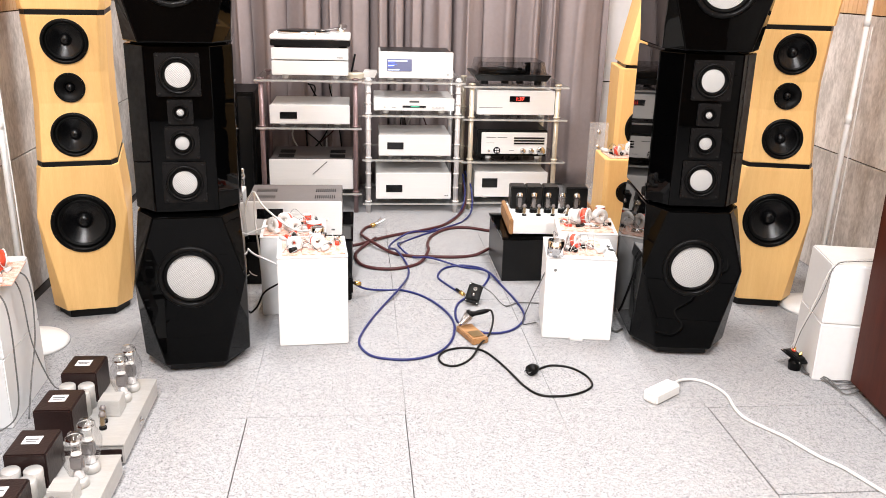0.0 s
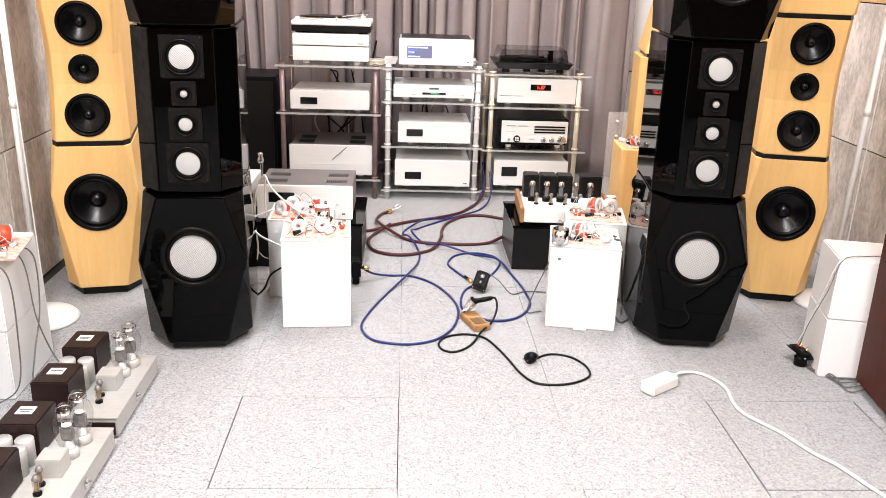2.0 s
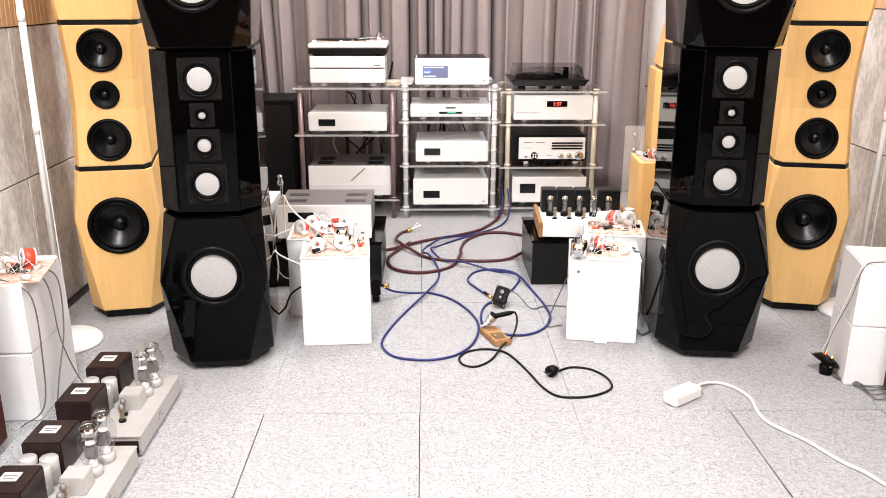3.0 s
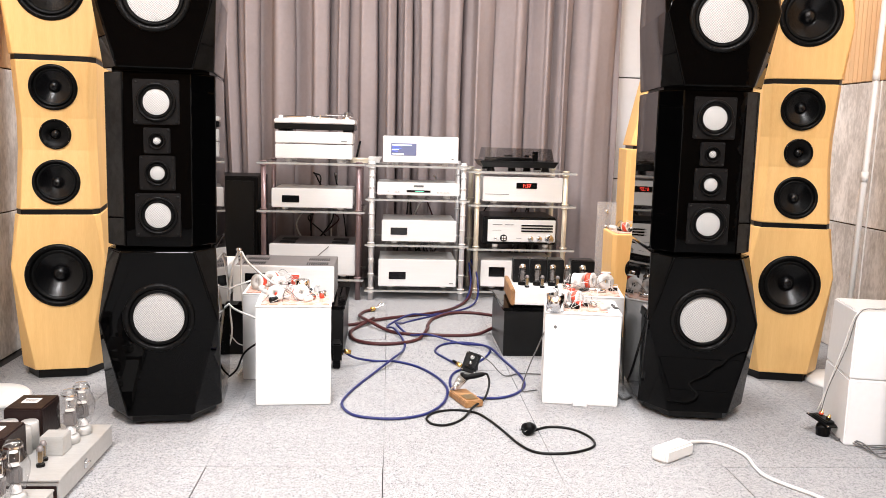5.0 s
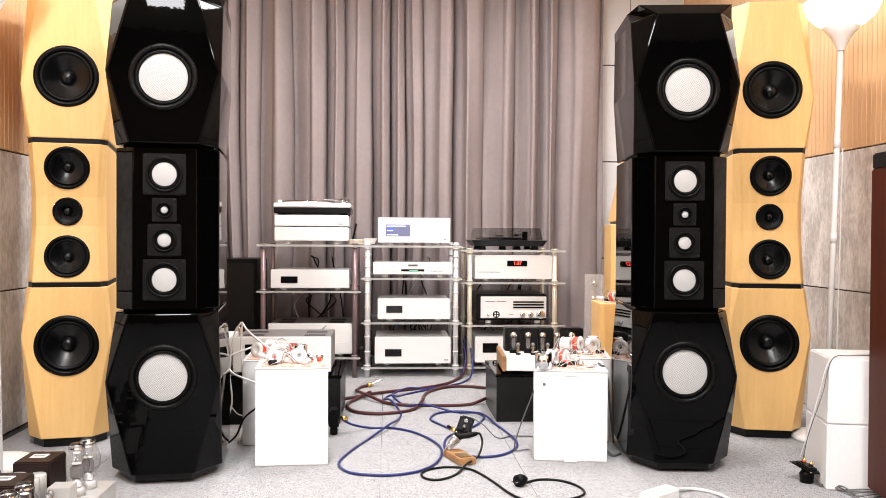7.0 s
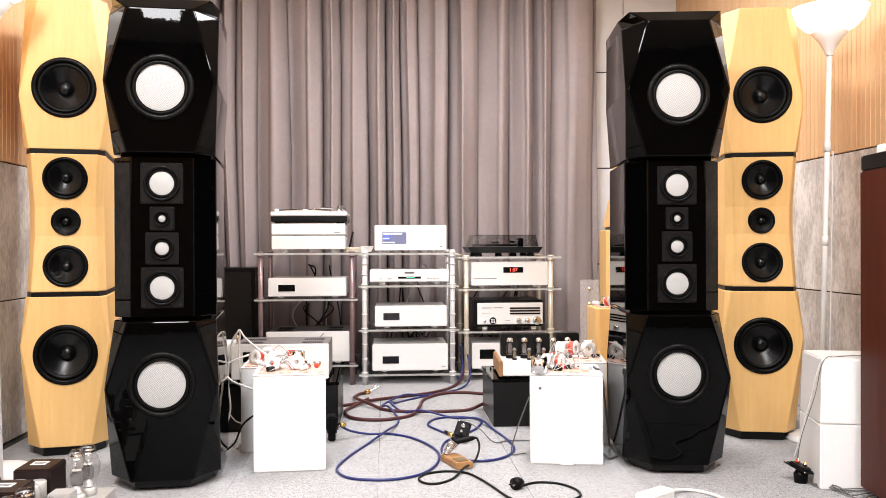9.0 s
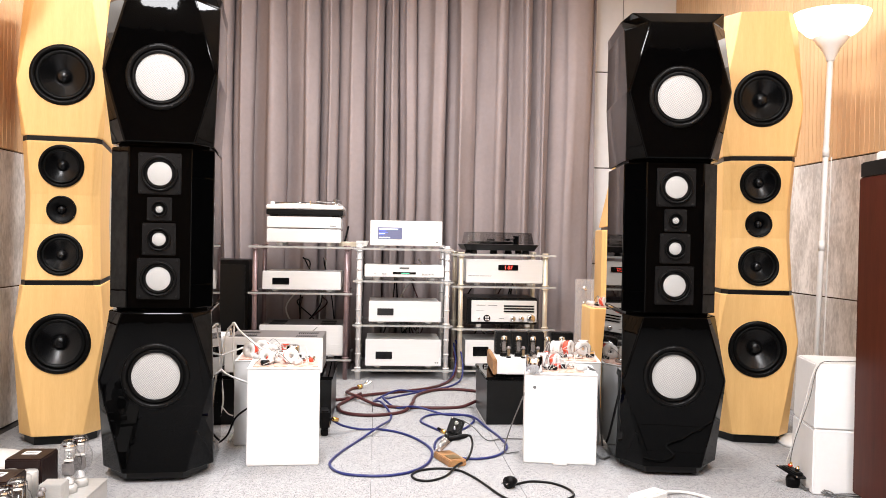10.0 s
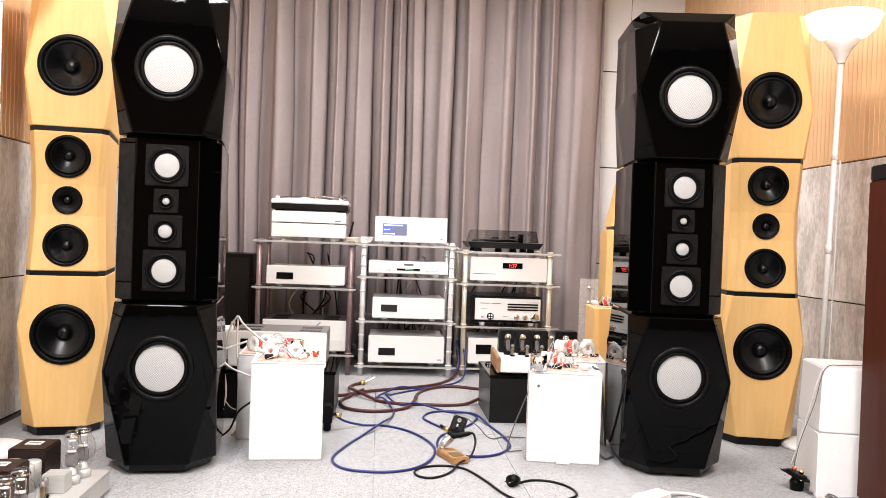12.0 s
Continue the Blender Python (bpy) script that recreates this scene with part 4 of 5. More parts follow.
def push_pull_amp():
    t = thing("valve_amplifier", pose(0.46, 2.41, 0.214, 0, 0, -3), "white valve amplifier with wooden cheeks and black transformers", "valve amplifier")
    part("chassis", box(0.40, 0.33, 0.060, 0.003, at=(0.205, 0.165, 0.040)), SILVER, t)
    part("cheek", box(0.018, 0.36, 0.072, 0.004, at=(-0.004, 0.175, 0.044)), IRON_WOOD, t, "honey-coloured wooden cheek")
    part("cheek", box(0.018, 0.36, 0.072, 0.004, at=(0.414, 0.175, 0.044)), IRON_WOOD, t, "honey-coloured wooden cheek")
    for x in (0.05, 0.36):
        for y in (0.05, 0.28):
            part("foot", lathe([(0, 0), (0.012, 0), (0.012, 0.010), (0, 0.010)], 12), BLACK_MATT, t, "", pose(x, y, 0))
    for x, w in ((0.052, 0.074), (0.132, 0.078), (0.212, 0.074), (0.335, 0.11)):
        part("transformer", box(w, 0.085, 0.11, 0.004, at=(x, 0.265, 0.125)), BLACK_FLAT, t, "black transformer cover")
    for k in range(5):
        v = part("valve", lathe([(0.013, 0.010), (0.0145, 0.02), (0.0145, 0.070), (0.011, 0.080), (0, 0.084)], 18), TUBE_GLASS, t, "tall output valve", pose(0.052 + 0.068 * k, 0.165, 0.070) @ Matrix.Scale(1.18, 4), True)
        part("base", lathe([(0, 0), (0.016, 0), (0.016, 0.014), (0, 0.014)], 16), BLACK_MATT, v)
        part("plate", box(0.014, 0.010, 0.040, 0.003, at=(0, 0, 0.040)), GREY_TOP, v)
        part("getter", lathe([(0.0140, 0.066), (0.0138, 0.070), (0.0106, 0.0795), (0, 0.0835)], 18), CHROME, v, "silvery getter patch", None, True)
    for k in range(4):
        small_valve(t, (0.068 + 0.068 * k, 0.105, 0.070))


push_pull_amp()


# ---- side stacks, lamps and brown cabinets ----
def enclosure(x, y, w, d, h, z, rz, taper, label):
    t = thing("white_enclosure", pose(x, y, z, 0, 0, rz), label, "box", "white enclosures")
    bm = box(w, d, h, 0.004, at=(w / 2, d / 2, h / 2))
    for v in bm.verts:
        k = 1 - taper * v.co.z / h
        v.co.x, v.co.y = w / 2 + (v.co.x - w / 2) * k, d / 2 + (v.co.y - d / 2) * k
    part("body", bm, WHITE_CARD, t)
    part("top_panel", box(w * (1 - taper) - 0.012, d * (1 - taper) - 0.012, 0.0016, at=(w / 2, d / 2, h + 0.0002)), WHITE_PLASTIC, t)
    return t


enclosure(1.375, 1.325, 0.315, 0.26, 0.216, 0.0, -12, 0.015, "white painted box under another beside the brown cabinet")
enclosure(1.379, 1.328, 0.305, 0.252, 0.216, 0.218, -12, 0.045, "white painted box on top of another")
enclosure(-1.615, 1.10, 0.325, 0.335, 0.226, 0.0, 2, 0.02, "white painted box under another beside the wall")
enclosure(-1.612, 1.105, 0.32, 0.325, 0.222, 0.228, 2, 0.05, "white painted box on top of another")
crossover(pose(-1.40, 1.235, 0.4505, 0, 0, 10), 0.26, 0.22, [(-0.03, -0.02, 0.040, 0.042, 0.04, (80, 0, 50), False), (0.06, 0.055, 0.038, 0.036, 0.045, (80, 0, -60), True)], 15)
t = thing("clip", pose(1.585, 1.33, 0.4345), "black cable clip on a white box", "clip")
part("ring", lathe([(0.008, -0.006), (0.014, -0.006), (0.014, 0.006), (0.008, 0.006), (0.008, -0.006)], 18, "y"), BLACK_MATT, t, "", pose(0, 0, 0.014), True)


def torchiere(u, v, lean):
    t = thing("floor_lamp", pose(u, v, 0), "white uplighter floor lamp with a lit bowl", "floor lamp", "floor lamps")
    part("base", lathe([(0, 0), (0.135, 0), (0.138, 0.008), (0.125, 0.022), (0.06, 0.034), (0.02, 0.040), (0, 0.040)], 40), LAMP_WHITE, t, "round white base", None, True)
    part("pole", rod((0, 0, 0.03), (lean, 0, 1.62), 0.0115, 18), LAMP_WHITE, t, "", None, True)
    for z in (0.83, 1.22):
        part("pole_joint", rod((lean * z / 1.62, 0, z - 0.02), (lean * z / 1.62, 0, z + 0.02), 0.0135, 18), LAMP_WHITE, t, "", None, True)
    part("funnel", lathe([(0.015, 1.60), (0.022, 1.62), (0.040, 1.655), (0.072, 1.695), (0.066, 1.70), (0.0, 1.66)], 32), LAMP_WHITE, t, "white lamp funnel", pose(lean, 0, 0), True)
    part("bowl", lathe([(0.06, 1.695), (0.098, 1.713), (0.133, 1.748), (0.153, 1.795), (0.149, 1.796), (0.128, 1.754), (0.094, 1.720), (0.0, 1.702)], 40), LAMP_GLOW, t, "glowing white glass bowl", pose(lean, 0, 0), True)
    part("cord", tube([(0.03, -0.015, 0.03), (0.025 + lean * 0.2, -0.016, 0.4), (0.020 + lean * 0.5, -0.017, 0.85), (0.018 + lean * 0.7, -0.016, 1.2)], 0.003, 6), WHITE_CABLE, t, "white cord along the pole", None, True)
    return t


torchiere(1.742, 2.02, 0.042)
torchiere(-1.462, 1.74, -0.005)


def brown_cabinet(u0, u1, v0, v1, h, rz):
    t = thing("brown_cabinet", pose(u0, v0, 0, 0, 0, rz), "large reddish-brown wooden loudspeaker cabinet on castors", "cabinet", "brown cabinets")
    w, d = u1 - u0, v1 - v0
    part("body", box(w, d, h - 0.08, 0.004, at=(w / 2, d / 2, 0.03 + (h - 0.08) / 2)), MAHOGANY, t)
    part("top_band", box(w - 0.004, d - 0.004, 0.05, 0.004, at=(w / 2, d / 2, h - 0.025)), BLACK_FLAT, t, "black top band")
    for x in (0.05, w - 0.05):
        for y in (0.05, d - 0.05):
            part("castor", lathe([(0, 0), (0.02, 0), (0.02, 0.03), (0, 0.03)], 14), BLACK_MATT, t, "", pose(x, y, 0))


brown_cabinet(1.392, 1.915, 0.50, 1.255, 1.10, -6)
brown_cabinet(-1.62, -1.315, 0.10, 0.95, 1.10, 0)
t = thing("small_box", pose(1.52, 1.17, 1.10), "small white box with an orange stripe", "box")
part("body", box(0.06, 0.04, 0.03, 0.003, at=(0, 0, 0.015)), WHITE_PLASTIC, t)
part("stripe", box(0.02, 0.0415, 0.012, 0.001, at=(-0.015, 0, 0.012)), RED_PLASTIC, t, "orange stripe")


# ---- dark cabinet and cables behind the racks ----
t = thing("subwoofer", pose(-1.06, 3.72, 0), "plain black loudspeaker cabinet in front of the curtain", "loudspeaker")
part("cabinet", box(0.44, 0.40, 0.685, 0.006, at=(0, 0.2, 0.3425)), BLACK_MATT, t)
part("side_panel", box(0.40, 0.006, 0.63, 0.004, at=(0, -0.003, 0.345)), BLACK_FLAT, t)
rng = random.Random(21)
# Leads at the racks' backs, extra ones added to deepen the dark there.
for k in range(36):
    x = rng.choice((-0.55, -0.42, 0.02, 0.1, 0.18, 0.6, 0.72, 0.8))
    z = rng.choice((0.70, 0.45, 0.25, 0.62))
    y = 4.07 + rng.uniform(0, 0.08)
    pts = [(x, 4.03, z), (x + rng.uniform(-0.05, 0.05), y + 0.03, z - 0.05), (x + rng.uniform(-0.12, 0.12), y + 0.02, z * 0.6), (x + rng.uniform(-0.1, 0.1), y, 0.15), (x + rng.uniform(-0.15, 0.15), y, 0.012)]
    tagged(part("lead", tube(pts, 0.0048, 6), (BLACK_CABLE, BLACK_CABLE, RED_CABLE, WHITE_CABLE)[k % 4], smooth=True), ("black", "black", "dark red", "white")[k % 4] + " lead hanging behind a rack", "cable", "leads behind the racks")
for k in range(7):
    a, r = rng.uniform(0, 6.28), rng.uniform(0.05, 0.09)
    cx, cy = -0.93 + rng.uniform(-0.05, 0.1), 3.35 + rng.uniform(-0.1, 0.1)
    pts = [(cx + r * math.cos(a + g * 0.9), cy + r * math.sin(a + g * 0.9), 0.012 + 0.012 * k + 0.02 * math.sin(g * 2 + k)) for g in range(8)]
    tagged(part("lead", tube(pts, 0.006, 6), BLACK_CABLE, smooth=True), "tangled black lead on the floor", "cable", "tangled leads")
t = thing("microphone_stand", pose(-0.875, 3.30, 0), "chrome stand with a small clamp beside the rack", "stand")
part("base", lathe([(0, 0), (0.05, 0), (0.05, 0.01), (0, 0.014)], 20), BLACK_MATT, t)
part("rod", rod((0, 0, 0.01), (0.005, 0, 0.30), 0.008), CHROME, t)
part("clamp", lathe([(0, 0.27), (0.016, 0.27), (0.018, 0.29), (0.010, 0.31), (0.016, 0.325), (0, 0.335)], 14), CHROME, t, "", None, True)


# ---- cables on the floor ----
def floor_cable(name, pts, r, material, label, lift=()):
    n = len(pts)
    line = []
    for k, p in enumerate(pts):
        z = p[2] if len(p) > 2 else r + dict(lift).get(k, 0.0)
        line.append((p[0], p[1], z))
    return tagged(part(name, tube(line, r, 10, 7), material, smooth=True), label, "cable")


RC = 0.0080
floor_cable("speaker_cable", [(-0.155, 3.29), (-0.20, 3.26), (-0.228, 3.17), (-0.225, 3.06), (-0.17, 2.92), (-0.074, 2.80), (0.021, 2.745), (0.117, 2.735), (0.241, 2.728), (0.342, 2.758), (0.43, 2.81, 0.03)], RC, RED_CABLE, "thick dark red speaker cable across the carpet", [(3, 0.012), (4, 0.018)])
floor_cable("speaker_cable", [(-0.33, 2.90), (-0.241, 2.946), (-0.154, 3.019), (-0.034, 3.12), (0.105, 3.198), (0.237, 3.308), (0.339, 3.50), (0.395, 3.64, 0.05), (0.392, 3.74, 0.15)], RC, RED_CABLE, "thick dark red speaker cable rising to a rack", [(2, 0.004)])
floor_cable("speaker_cable", [(-0.155, 2.994), (-0.234, 2.874), (-0.261, 2.76), (-0.232, 2.62), (-0.147, 2.557), (-0.042, 2.563), (0.056, 2.645), (0.106, 2.776), (0.114, 2.941), (0.150, 3.091), (0.244, 3.224), (0.355, 3.251), (0.47, 3.19), (0.52, 3.15)], RC, RED_CABLE, "thick dark red speaker cable in an open loop", [(0, 0.02), (7, 0.02)])
floor_cable("power_cable", [(-0.265, 2.212, 0.06), (-0.215, 2.225, 0.03), (-0.138, 2.271), (-0.053, 2.269), (0.041, 2.186), (0.113, 2.036), (0.142, 1.883), (0.117, 1.717), (0.055, 1.603), (-0.03, 1.551), (-0.121, 1.550), (-0.201, 1.589), (-0.242, 1.703), (-0.211, 1.866), (-0.142, 2.075), (-0.062, 2.252), (-0.013, 2.462), (-0.010, 2.624), (-0.054, 2.779), (-0.088, 2.895), (-0.053, 3.017), (0.04, 3.102), (0.15, 3.197), (0.279, 3.400), (0.36, 3.56, 0.02), (0.395, 3.66, 0.10), (0.39, 3.76, 0.2)], 0.0050, BLUE_CABLE, "bright blue braided cable looped on the carpet", [(15, 0.016), (18, 0.022), (21, 0.022)])
floor_cable("power_cable", [(0.205, 2.230), (0.163, 2.325), (0.126, 2.439), (0.164, 2.558), (0.255, 2.605), (0.344, 2.563), (0.373, 2.473), (0.326, 2.320), (0.248, 2.197), (0.183, 2.098), (0.158, 1.972), (0.168, 1.870), (0.234, 1.789), (0.320, 1.778), (0.394, 1.832), (0.445, 1.948), (0.442, 2.107), (0.411, 2.300), (0.359, 2.473), (0.252, 2.585), (0.111, 2.657), (0.021, 2.745), (-0.044, 2.847), (-0.01, 2.992), (0.099, 3.118), (0.232, 3.252), (0.356, 3.395), (0.425, 3.56, 0.03), (0.43, 3.66, 0.14), (0.40, 3.75, 0.22)], 0.0050, BLUE_CABLE, "bright blue braided cable looped on the carpet", [(18, 0.016), (20, 0.022), (22, 0.030)])
for u, v, z, rz in ((-0.262, 2.212, 0.062, 10), (0.207, 2.226, 0.010, -60)):
    t = thing("cable_plug", pose(u, v, z, 0, 0, rz), "brass cable connector with a black sleeve", "plug", "cable plugs")
    part("barrel", rod((0, 0, 0), (0.028, 0, -0.006), 0.0092, 14), GOLD, t, "", None, True)
    part("sleeve", rod((-0.03, 0, 0.004), (0, 0, 0), 0.006, 12), BLACK_MATT, t)
t = thing("cable_lugs", pose(-0.155, 3.29, 0.012, 0, 0, 35), "bare silver spade lugs at a cable end", "plug")
part("collar", rod((-0.025, 0, 0), (0, 0, 0.004), 0.012, 14), GOLD, t, "", None, True)
for s in (-1, 1):
    part("lug", tube([(0, 0, 0.004), (0.03, 0.012 * s, 0.015), (0.055, 0.018 * s, 0.028)], 0.004, 8), CHROME, t, "", None, True)
t = thing("wall_socket_box", pose(-0.262, 2.20, 0, 0, 0, 6), "black socket box behind the carton", "socket")
part("body", box(0.04, 0.09, 0.075, 0.006, at=(-0.03, 0.0, 0.0675)), BLACK_MATT, t)
part("ring", lathe([(0.018, 0), (0.024, 0), (0.024, 0.012), (0.018, 0.012), (0.018, 0)], 20, "y", turn=Matrix.Rotation(radians(90), 4, "Z")), CHROME, t, "", pose(-0.02, -0.005, 0.035), True)
part("foot", box(0.03, 0.07, 0.03, 0.004, at=(-0.03, 0, 0.015)), BLACK_MATT, t)


def terminal_plate(m, label, post=GOLD):
    """A black loudspeaker terminal plate resting on its binding posts."""
    t = thing("terminal_plate", m, label, "connector")
    part("plate", box(0.075, 0.115, 0.005, 0.003), BLACK_MATT, t)
    part("cup", box(0.052, 0.075, 0.014, 0.004, at=(0, 0, 0.007)), BLACK_FLAT, t)
    for y in (-0.018, 0.018):
        p = part("binding_post", lathe([(0, 0.01), (0.008, 0.01), (0.008, 0.026), (0.005, 0.028), (0.005, 0.036), (0, 0.036)], 14), post, t, "metal binding post", pose(0, y, 0), True)
        part("cap_ring", lathe([(0.0085, 0.018), (0.0095, 0.018), (0.0095, 0.026), (0.0085, 0.026)], 14), (RED_PLASTIC if post is GOLD else WHITE_PLASTIC) if y > 0 else BLACK_FLAT, p, "", None, True)
    for x in (-0.031, 0.031):
        for y in (-0.05, 0.05):
            part("screw", lathe([(0, 0.0055), (0.003, 0.005), (0.004, 0.002)], 8), CHROME, t, "", pose(x, y, 0))
    return t


terminal_plate(pose(0.252, 2.11, 0.046, 44, 14, -14) @ Matrix.Scale(0.82, 4), "black terminal plate with silver posts leaning on the carpet", CHROME)
tagged(part("prop_block", box(0.05, 0.05, 0.05, 0.006, at=(0.258, 2.155, 0.025)), BLACK_MATT), "small black block propping a terminal plate", "block")
terminal_plate(pose(1.356, 1.425, 0.048, 14, 8, 25) @ Matrix.Scale(0.82, 4), "black terminal plate with gold posts beside a white box")
tagged(part("round_prop", lathe([(0, 0), (0.022, 0), (0.024, 0.03), (0.016, 0.042), (0, 0.042)], 16, at=(1.357, 1.42, 0)), BLACK_MATT), "round black knob under a terminal plate", "knob")
tagged(part("lead", tube([(0.285, 2.13, 0.075), (0.33, 2.10, 0.05), (0.38, 2.06, 0.008), (0.45, 2.10, 0.005), (0.56, 2.09, 0.005)], 0.0028, 6), GREY_CABLE, smooth=True), "thin grey lead on the carpet", "cable")
tagged(part("lead", tube([(0.486, 1.80, 0.25), (0.466, 1.80, 0.20), (0.440, 1.82, 0.12), (0.420, 1.84, 0.04), (0.425, 1.86, 0.006), (0.455, 1.87, 0.005), (0.482, 1.88, 0.005)], 0.0024, 6), GREY_CABLE, smooth=True), "grey lead hanging beside a carton", "cable")
tagged(part("lead", tube([(1.335, 1.425, 0.085), (1.345, 1.40, 0.16), (1.362, 1.36, 0.30), (1.385, 1.335, 0.425), (1.45, 1.36, 0.440), (1.56, 1.37, 0.442), (1.585, 1.33, 0.45), (1.66, 1.36, 0.52)], 0.0016, 6), WHITE_CABLE, smooth=True), "white lead running over a white box", "cable")
tagged(part("lead", tube([(1.345, 1.42, 0.085), (1.352, 1.40, 0.17), (1.372, 1.352, 0.31), (1.392, 1.330, 0.43), (1.47, 1.35, 0.440), (1.60, 1.35, 0.44)], 0.0014, 6), GREY_CABLE, smooth=True), "grey lead running over a white box", "cable")
for k in range(4):
    tagged(part("lead", tube([(1.37, 1.40 - 0.01 * k, 0.006), (1.39 + 0.01 * k, 1.34 - 0.012 * k, 0.006 + 0.004 * k), (1.43, 1.31 - 0.034 * k, 0.006), (1.49, 1.29 - 0.026 * k, 0.012), (1.56, 1.27 - 0.008 * k, 0.006)], 0.0024, 6), GREY_CABLE, smooth=True), "grey lead bundled on the carpet", "cable", "bundled leads")


# ---- soldering iron, its cord, and the white power strip ----
t = thing("soldering_iron_stand", pose(0.200, 1.752, 0, 0, 0, 19), "soldering iron in a spring holder on a wooden base", "soldering iron")
part("base", box(0.068, 0.150, 0.024, 0.003, at=(0, 0, 0.012)), IRON_WOOD, t, "worn plywood base")
part("tray", box(0.045, 0.055, 0.004, 0.001, at=(0, -0.03, 0.0255)), BRONZE, t, "metal sponge tray")
spring = []
for k in range(73):
    g, f = k / 72 * 2 * math.pi * 9, k / 72
    r = 0.011 + 0.010 * f
    c = Vector((-0.018, 0.058, 0.034)) + f * Vector((0.034, 0.004, 0.034))
    spring.append(c + r * Vector((-0.707 * math.sin(g), math.cos(g), 0.707 * math.sin(g))))
part("spring_holder", tube(spring, 0.0022, 5, 2), CHROME, t, "coiled steel holder", None, True)
part("bracket", tube([(-0.02, 0.062, 0.022), (-0.03, 0.062, 0.032), (-0.018, 0.060, 0.040)], 0.004, 6), CHROME, t, "", None, True)
tilt = Matrix.Rotation(radians(82), 4, "Y")
iron = part("handle", lathe([(0, 0), (0.011, 0.0), (0.013, 0.012), (0.0095, 0.022), (0.0105, 0.045), (0.009, 0.072), (0.006, 0.084), (0, 0.086)], 18, turn=tilt), BLACK_MATT, t, "black iron handle", pose(0.014, 0.062, 0.068, 0, 0, -8), True)
part("collar", lathe([(0.011, -0.006), (0.021, -0.004), (0.021, 0.006), (0.011, 0.008)], 18, turn=tilt), BLACK_MATT, iron, "", None, True)
part("barrel", rod((0.014, 0.062, 0.068), (-0.012, 0.058, 0.040), 0.004), CHROME, t)
floor_cable("iron_cord", [(0.271, 1.832, 0.080), (0.286, 1.834, 0.075), (0.291, 1.812, 0.045), (0.266, 1.74, 0.014), (0.217, 1.650), (0.172, 1.551), (0.115, 1.489), (0.067, 1.499), (0.051, 1.555), (0.081, 1.615), (0.152, 1.643), (0.222, 1.615), (0.262, 1.535), (0.296, 1.429), (0.327, 1.319), (0.370, 1.249), (0.444, 1.238), (0.514, 1.260), (0.565, 1.309), (0.565, 1.385), (0.522, 1.455), (0.455, 1.475), (0.395, 1.440)], 0.0042, BLACK_CABLE, "black cord of the soldering iron curling on the carpet", [(10, 0.0), (4, 0.008)])
t = thing("mains_plug", pose(0.372, 1.412, 0.020, 0, 0, 40), "round black mains plug on the carpet", "plug")
part("body", lathe([(0, -0.012), (0.020, -0.012), (0.020, 0.010), (0.012, 0.026), (0.006, 0.034), (0, 0.034)], 22, turn=Matrix.Rotation(radians(90), 4, "Y")), BLACK_MATT, t, "", None, True)
for s in (-1, 1):
    part("pin", rod((-0.012, 0.009 * s, 0), (-0.030, 0.009 * s, 0), 0.0024, 8), CHROME, t)
t = thing("power_strip", pose(0.783, 1.222, 0, 0, 0, 36), "white power strip end block on the carpet", "power strip")
part("body", box(0.135, 0.058, 0.041, 0.006, at=(0, 0, 0.0205), seg=3), WHITE_PLASTIC, t)
part("gland", rod((0.068, 0.01, 0.022), (0.085, 0.01, 0.022), 0.008, 12), WHITE_PLASTIC, t, "", None, True)
floor_cable("extension_cable", [(0.845, 1.272, 0.022), (0.884, 1.320, 0.012), (0.945, 1.338), (0.99, 1.293), (1.012, 1.217), (1.001, 1.128), (1.005, 1.061), (1.037, 1.002), (1.080, 0.938), (1.105, 0.877), (1.134, 0.812), (1.168, 0.763), (1.190, 0.709), (1.218, 0.632), (1.26, 0.54), (1.33, 0.45), (1.36, 0.30)], 0.0052, WHITE_CABLE, "thick white power cord winding over the carpet")

# ---- leads at the left stack and behind the left cartons ----
for a in ([(-1.42, 1.18, 0.456), (-1.33, 1.14, 0.45), (-1.272, 1.13, 0.40), (-1.262, 1.12, 0.22), (-1.265, 1.09, 0.06), (-1.33, 1.06, 0.006)],
          [(-1.38, 1.22, 0.456), (-1.31, 1.24, 0.452), (-1.270, 1.24, 0.40), (-1.258, 1.25, 0.22), (-1.22, 1.26, 0.08), (-1.18, 1.24, 0.06)],
          [(-1.36, 1.24, 0.456), (-1.30, 1.28, 0.452), (-1.268, 1.31, 0.40), (-1.262, 1.29, 0.24), (-1.262, 1.22, 0.12), (-1.262, 1.16, 0.006)]):
    tagged(part("lead", tube(a, 0.0024, 6), GREY_CABLE, smooth=True), "grey lead hanging down a white box", "cable", "hanging grey leads")
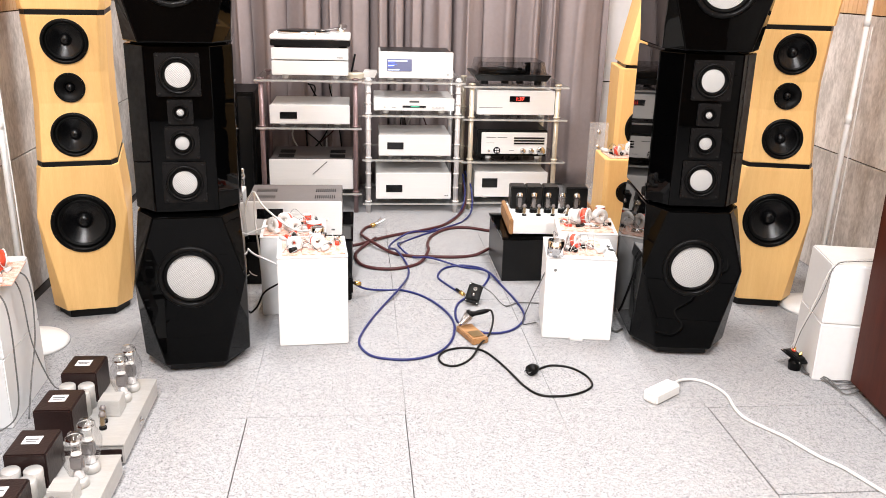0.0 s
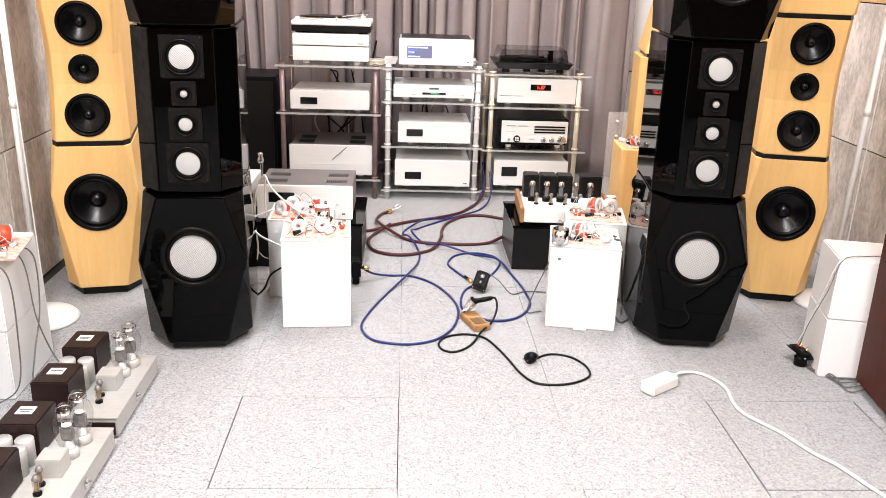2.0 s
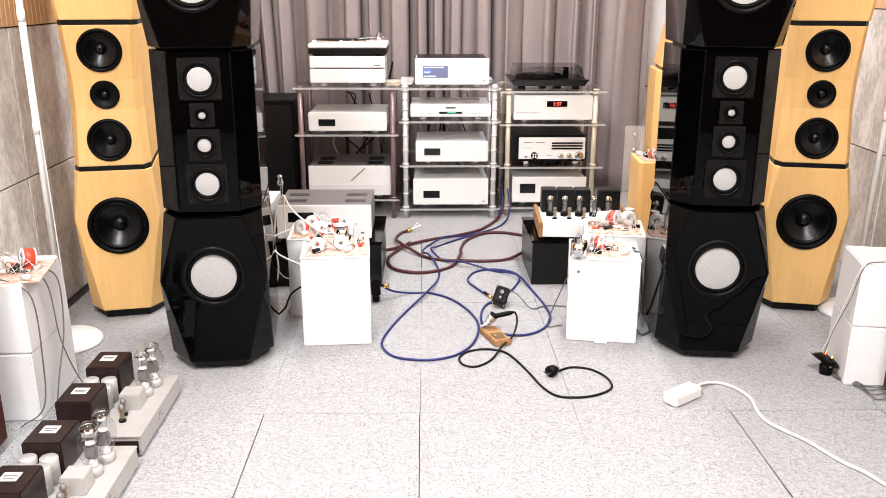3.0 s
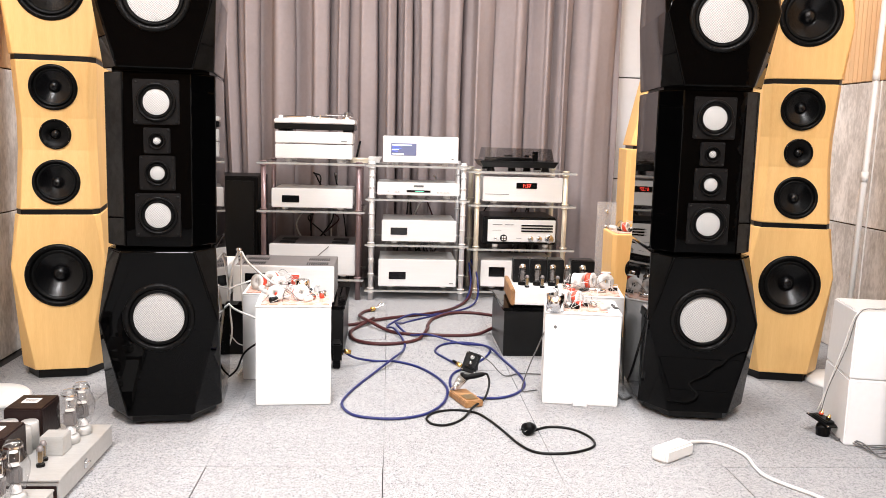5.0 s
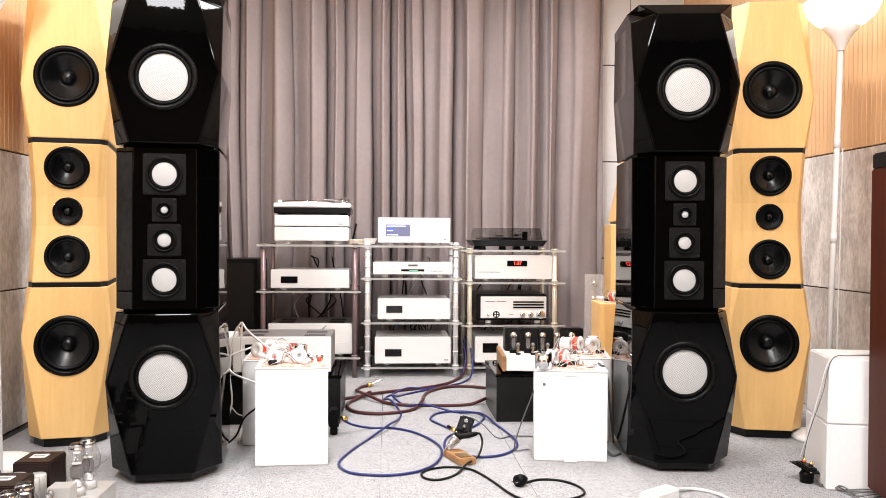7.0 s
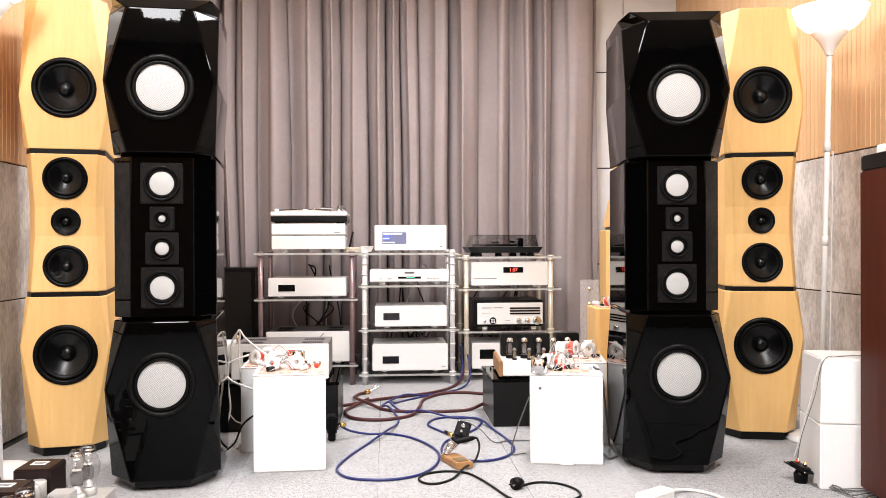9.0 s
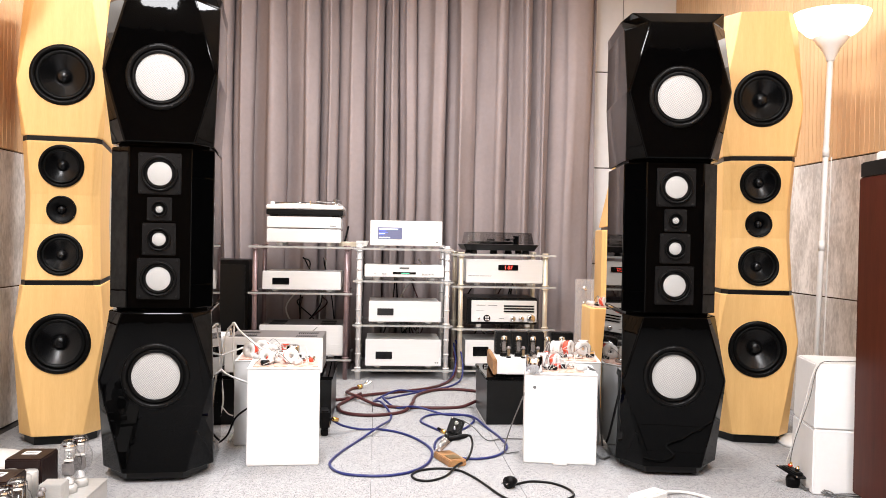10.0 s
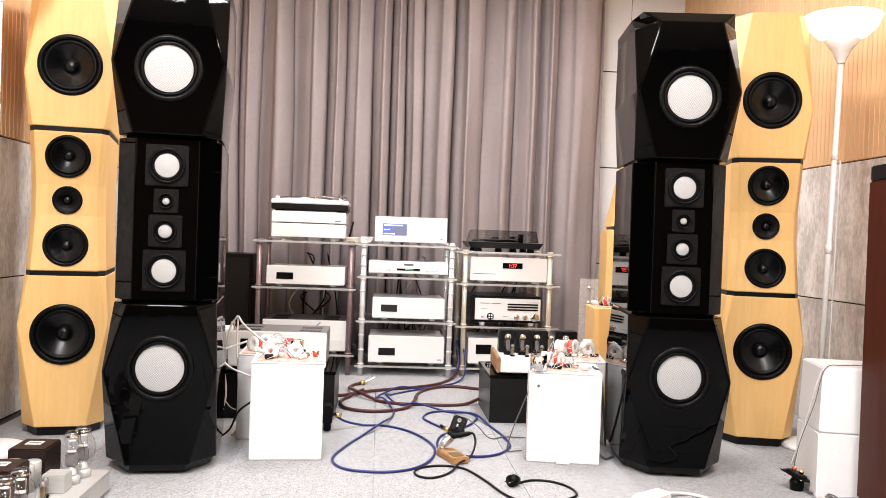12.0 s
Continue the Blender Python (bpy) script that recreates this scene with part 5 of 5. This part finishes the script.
for a, r, mtl in (([(-0.68, 2.25, 0.46), (-0.62, 2.10, 0.43), (-0.50, 2.03, 0.36), (-0.40, 1.98, 0.375)], 0.004, WHITE_CABLE),
                  ([(-0.68, 2.25, 0.46), (-0.68, 2.23, 0.34), (-0.66, 2.18, 0.20), (-0.645, 2.12, 0.05), (-0.66, 2.05, 0.006)], 0.004, WHITE_CABLE),
                  ([(-0.685, 2.26, 0.46), (-0.72, 2.28, 0.40), (-0.735, 2.27, 0.25), (-0.72, 2.24, 0.12), (-0.75, 2.18, 0.006)], 0.004, WHITE_CABLE),
                  ([(-0.60, 1.98, 0.39), (-0.69, 1.96, 0.35), (-0.66, 1.92, 0.30), (-0.56, 1.86, 0.27), (-0.545, 1.80, 0.26)], 0.004, WHITE_CABLE),
                  ([(-0.55, 1.90, 0.18), (-0.62, 1.95, 0.12), (-0.66, 1.98, 0.04), (-0.72, 1.97, 0.006), (-0.80, 2.02, 0.006)], 0.004, BLACK_CABLE)):
    tagged(part("lead", tube(a, r, 6), mtl, smooth=True), "loose lead between amplifier and carton", "cable", "loose leads")
for a in ([(0.735, 1.80, 0.345), (0.765, 1.82, 0.32), (0.79, 1.86, 0.20), (0.82, 1.92, 0.05), (0.84, 1.98, 0.006)],
          [(0.74, 1.84, 0.345), (0.768, 1.88, 0.31), (0.775, 1.90, 0.16), (0.765, 1.86, 0.04), (0.78, 1.78, 0.006), (0.82, 1.80, 0.006)]):
    tagged(part("lead", tube(a, 0.0045, 6), GREY_CABLE, smooth=True), "dark lead hanging beside a carton", "cable", "dark hanging leads")


# ---- wall panels, slats and carpet tiles ----
def pieces(name, mesh, places, parent):
    for m in places:
        ob = new(name, mesh)
        ob.parent = parent
        ob.matrix_basis = m


def wall_pieces(parent, x, side, top):
    lower = mesh_of("wall_panel", box(0.014, 1.194, SEAM - 0.006, 0.002, seg=1), GREY_PANEL)
    upper = mesh_of("wall_panel", box(0.014, 1.194, top - SEAM - 0.006, 0.002, seg=1), GREY_PANEL)
    ys = [YF + 0.6 + 1.2 * k for k in range(7)]
    pieces("wall_panel", lower, [pose(x + side * 0.007, y, SEAM / 2) for y in ys], parent)
    pieces("wall_panel", upper, [pose(x + side * 0.007, y, (SEAM + top) / 2) for y in ys], parent)
    slat = mesh_of("slat", box(0.016, 0.0345, CEIL - top - 0.004, 0.002, seg=1), OAK)
    n = int((YB - YF) / 0.037)
    pieces("slat", slat, [pose(x + side * 0.004, YF + 0.0185 + 0.037 * k, (CEIL + top) / 2) for k in range(n)], parent)


wall_pieces(wall_west, XL, -1, TOP_L)
wall_pieces(wall_east, XR, 1, TOP_R)
white = mesh_of("wall_panel", box(0.895, 0.012, 0.672, 0.002, seg=1), PLASTER)
pieces("wall_panel", white, [pose(XL + 0.12 + 0.9 * k, YB + 0.006, 0.34 + 0.68 * j) for k in range(5) for j in range(4)], wall_north)
tile = mesh_of("carpet_tile", box(0.5, 0.5, 0.006, 0.001, seg=1), CARPET)
rng = random.Random(4)
U0, V0 = -0.0915 - 0.5035 * 7, 0.642 - 0.5055 * 10
for i in range(13):
    for j in range(20):
        u, v = U0 + 0.5035 * i, V0 + 0.5055 * j
        if XL - 0.3 < u < XR + 0.3 and YF - 0.3 < v < YB + 0.3:
            ob = new("carpet_tile", tile)
            ob.parent = floor
            gx, gy = rng.uniform(1.004, 1.007), rng.uniform(1.008, 1.011)
            if rng.random() < 0.14:
                gx, gy = rng.uniform(0.997, 1.001), rng.uniform(1.000, 1.004)
            if 0.85 < u < 1.0 and 0.55 < v < 0.75:
                gx, gy = 0.990, 0.994
            ob.matrix_basis = pose(u + 0.2518, v + 0.2528, -0.003 + rng.uniform(-0.0008, 0.0), 0, 0, rng.uniform(-0.1, 0.1)) @ Matrix.Diagonal((gx, gy, 1, 1))
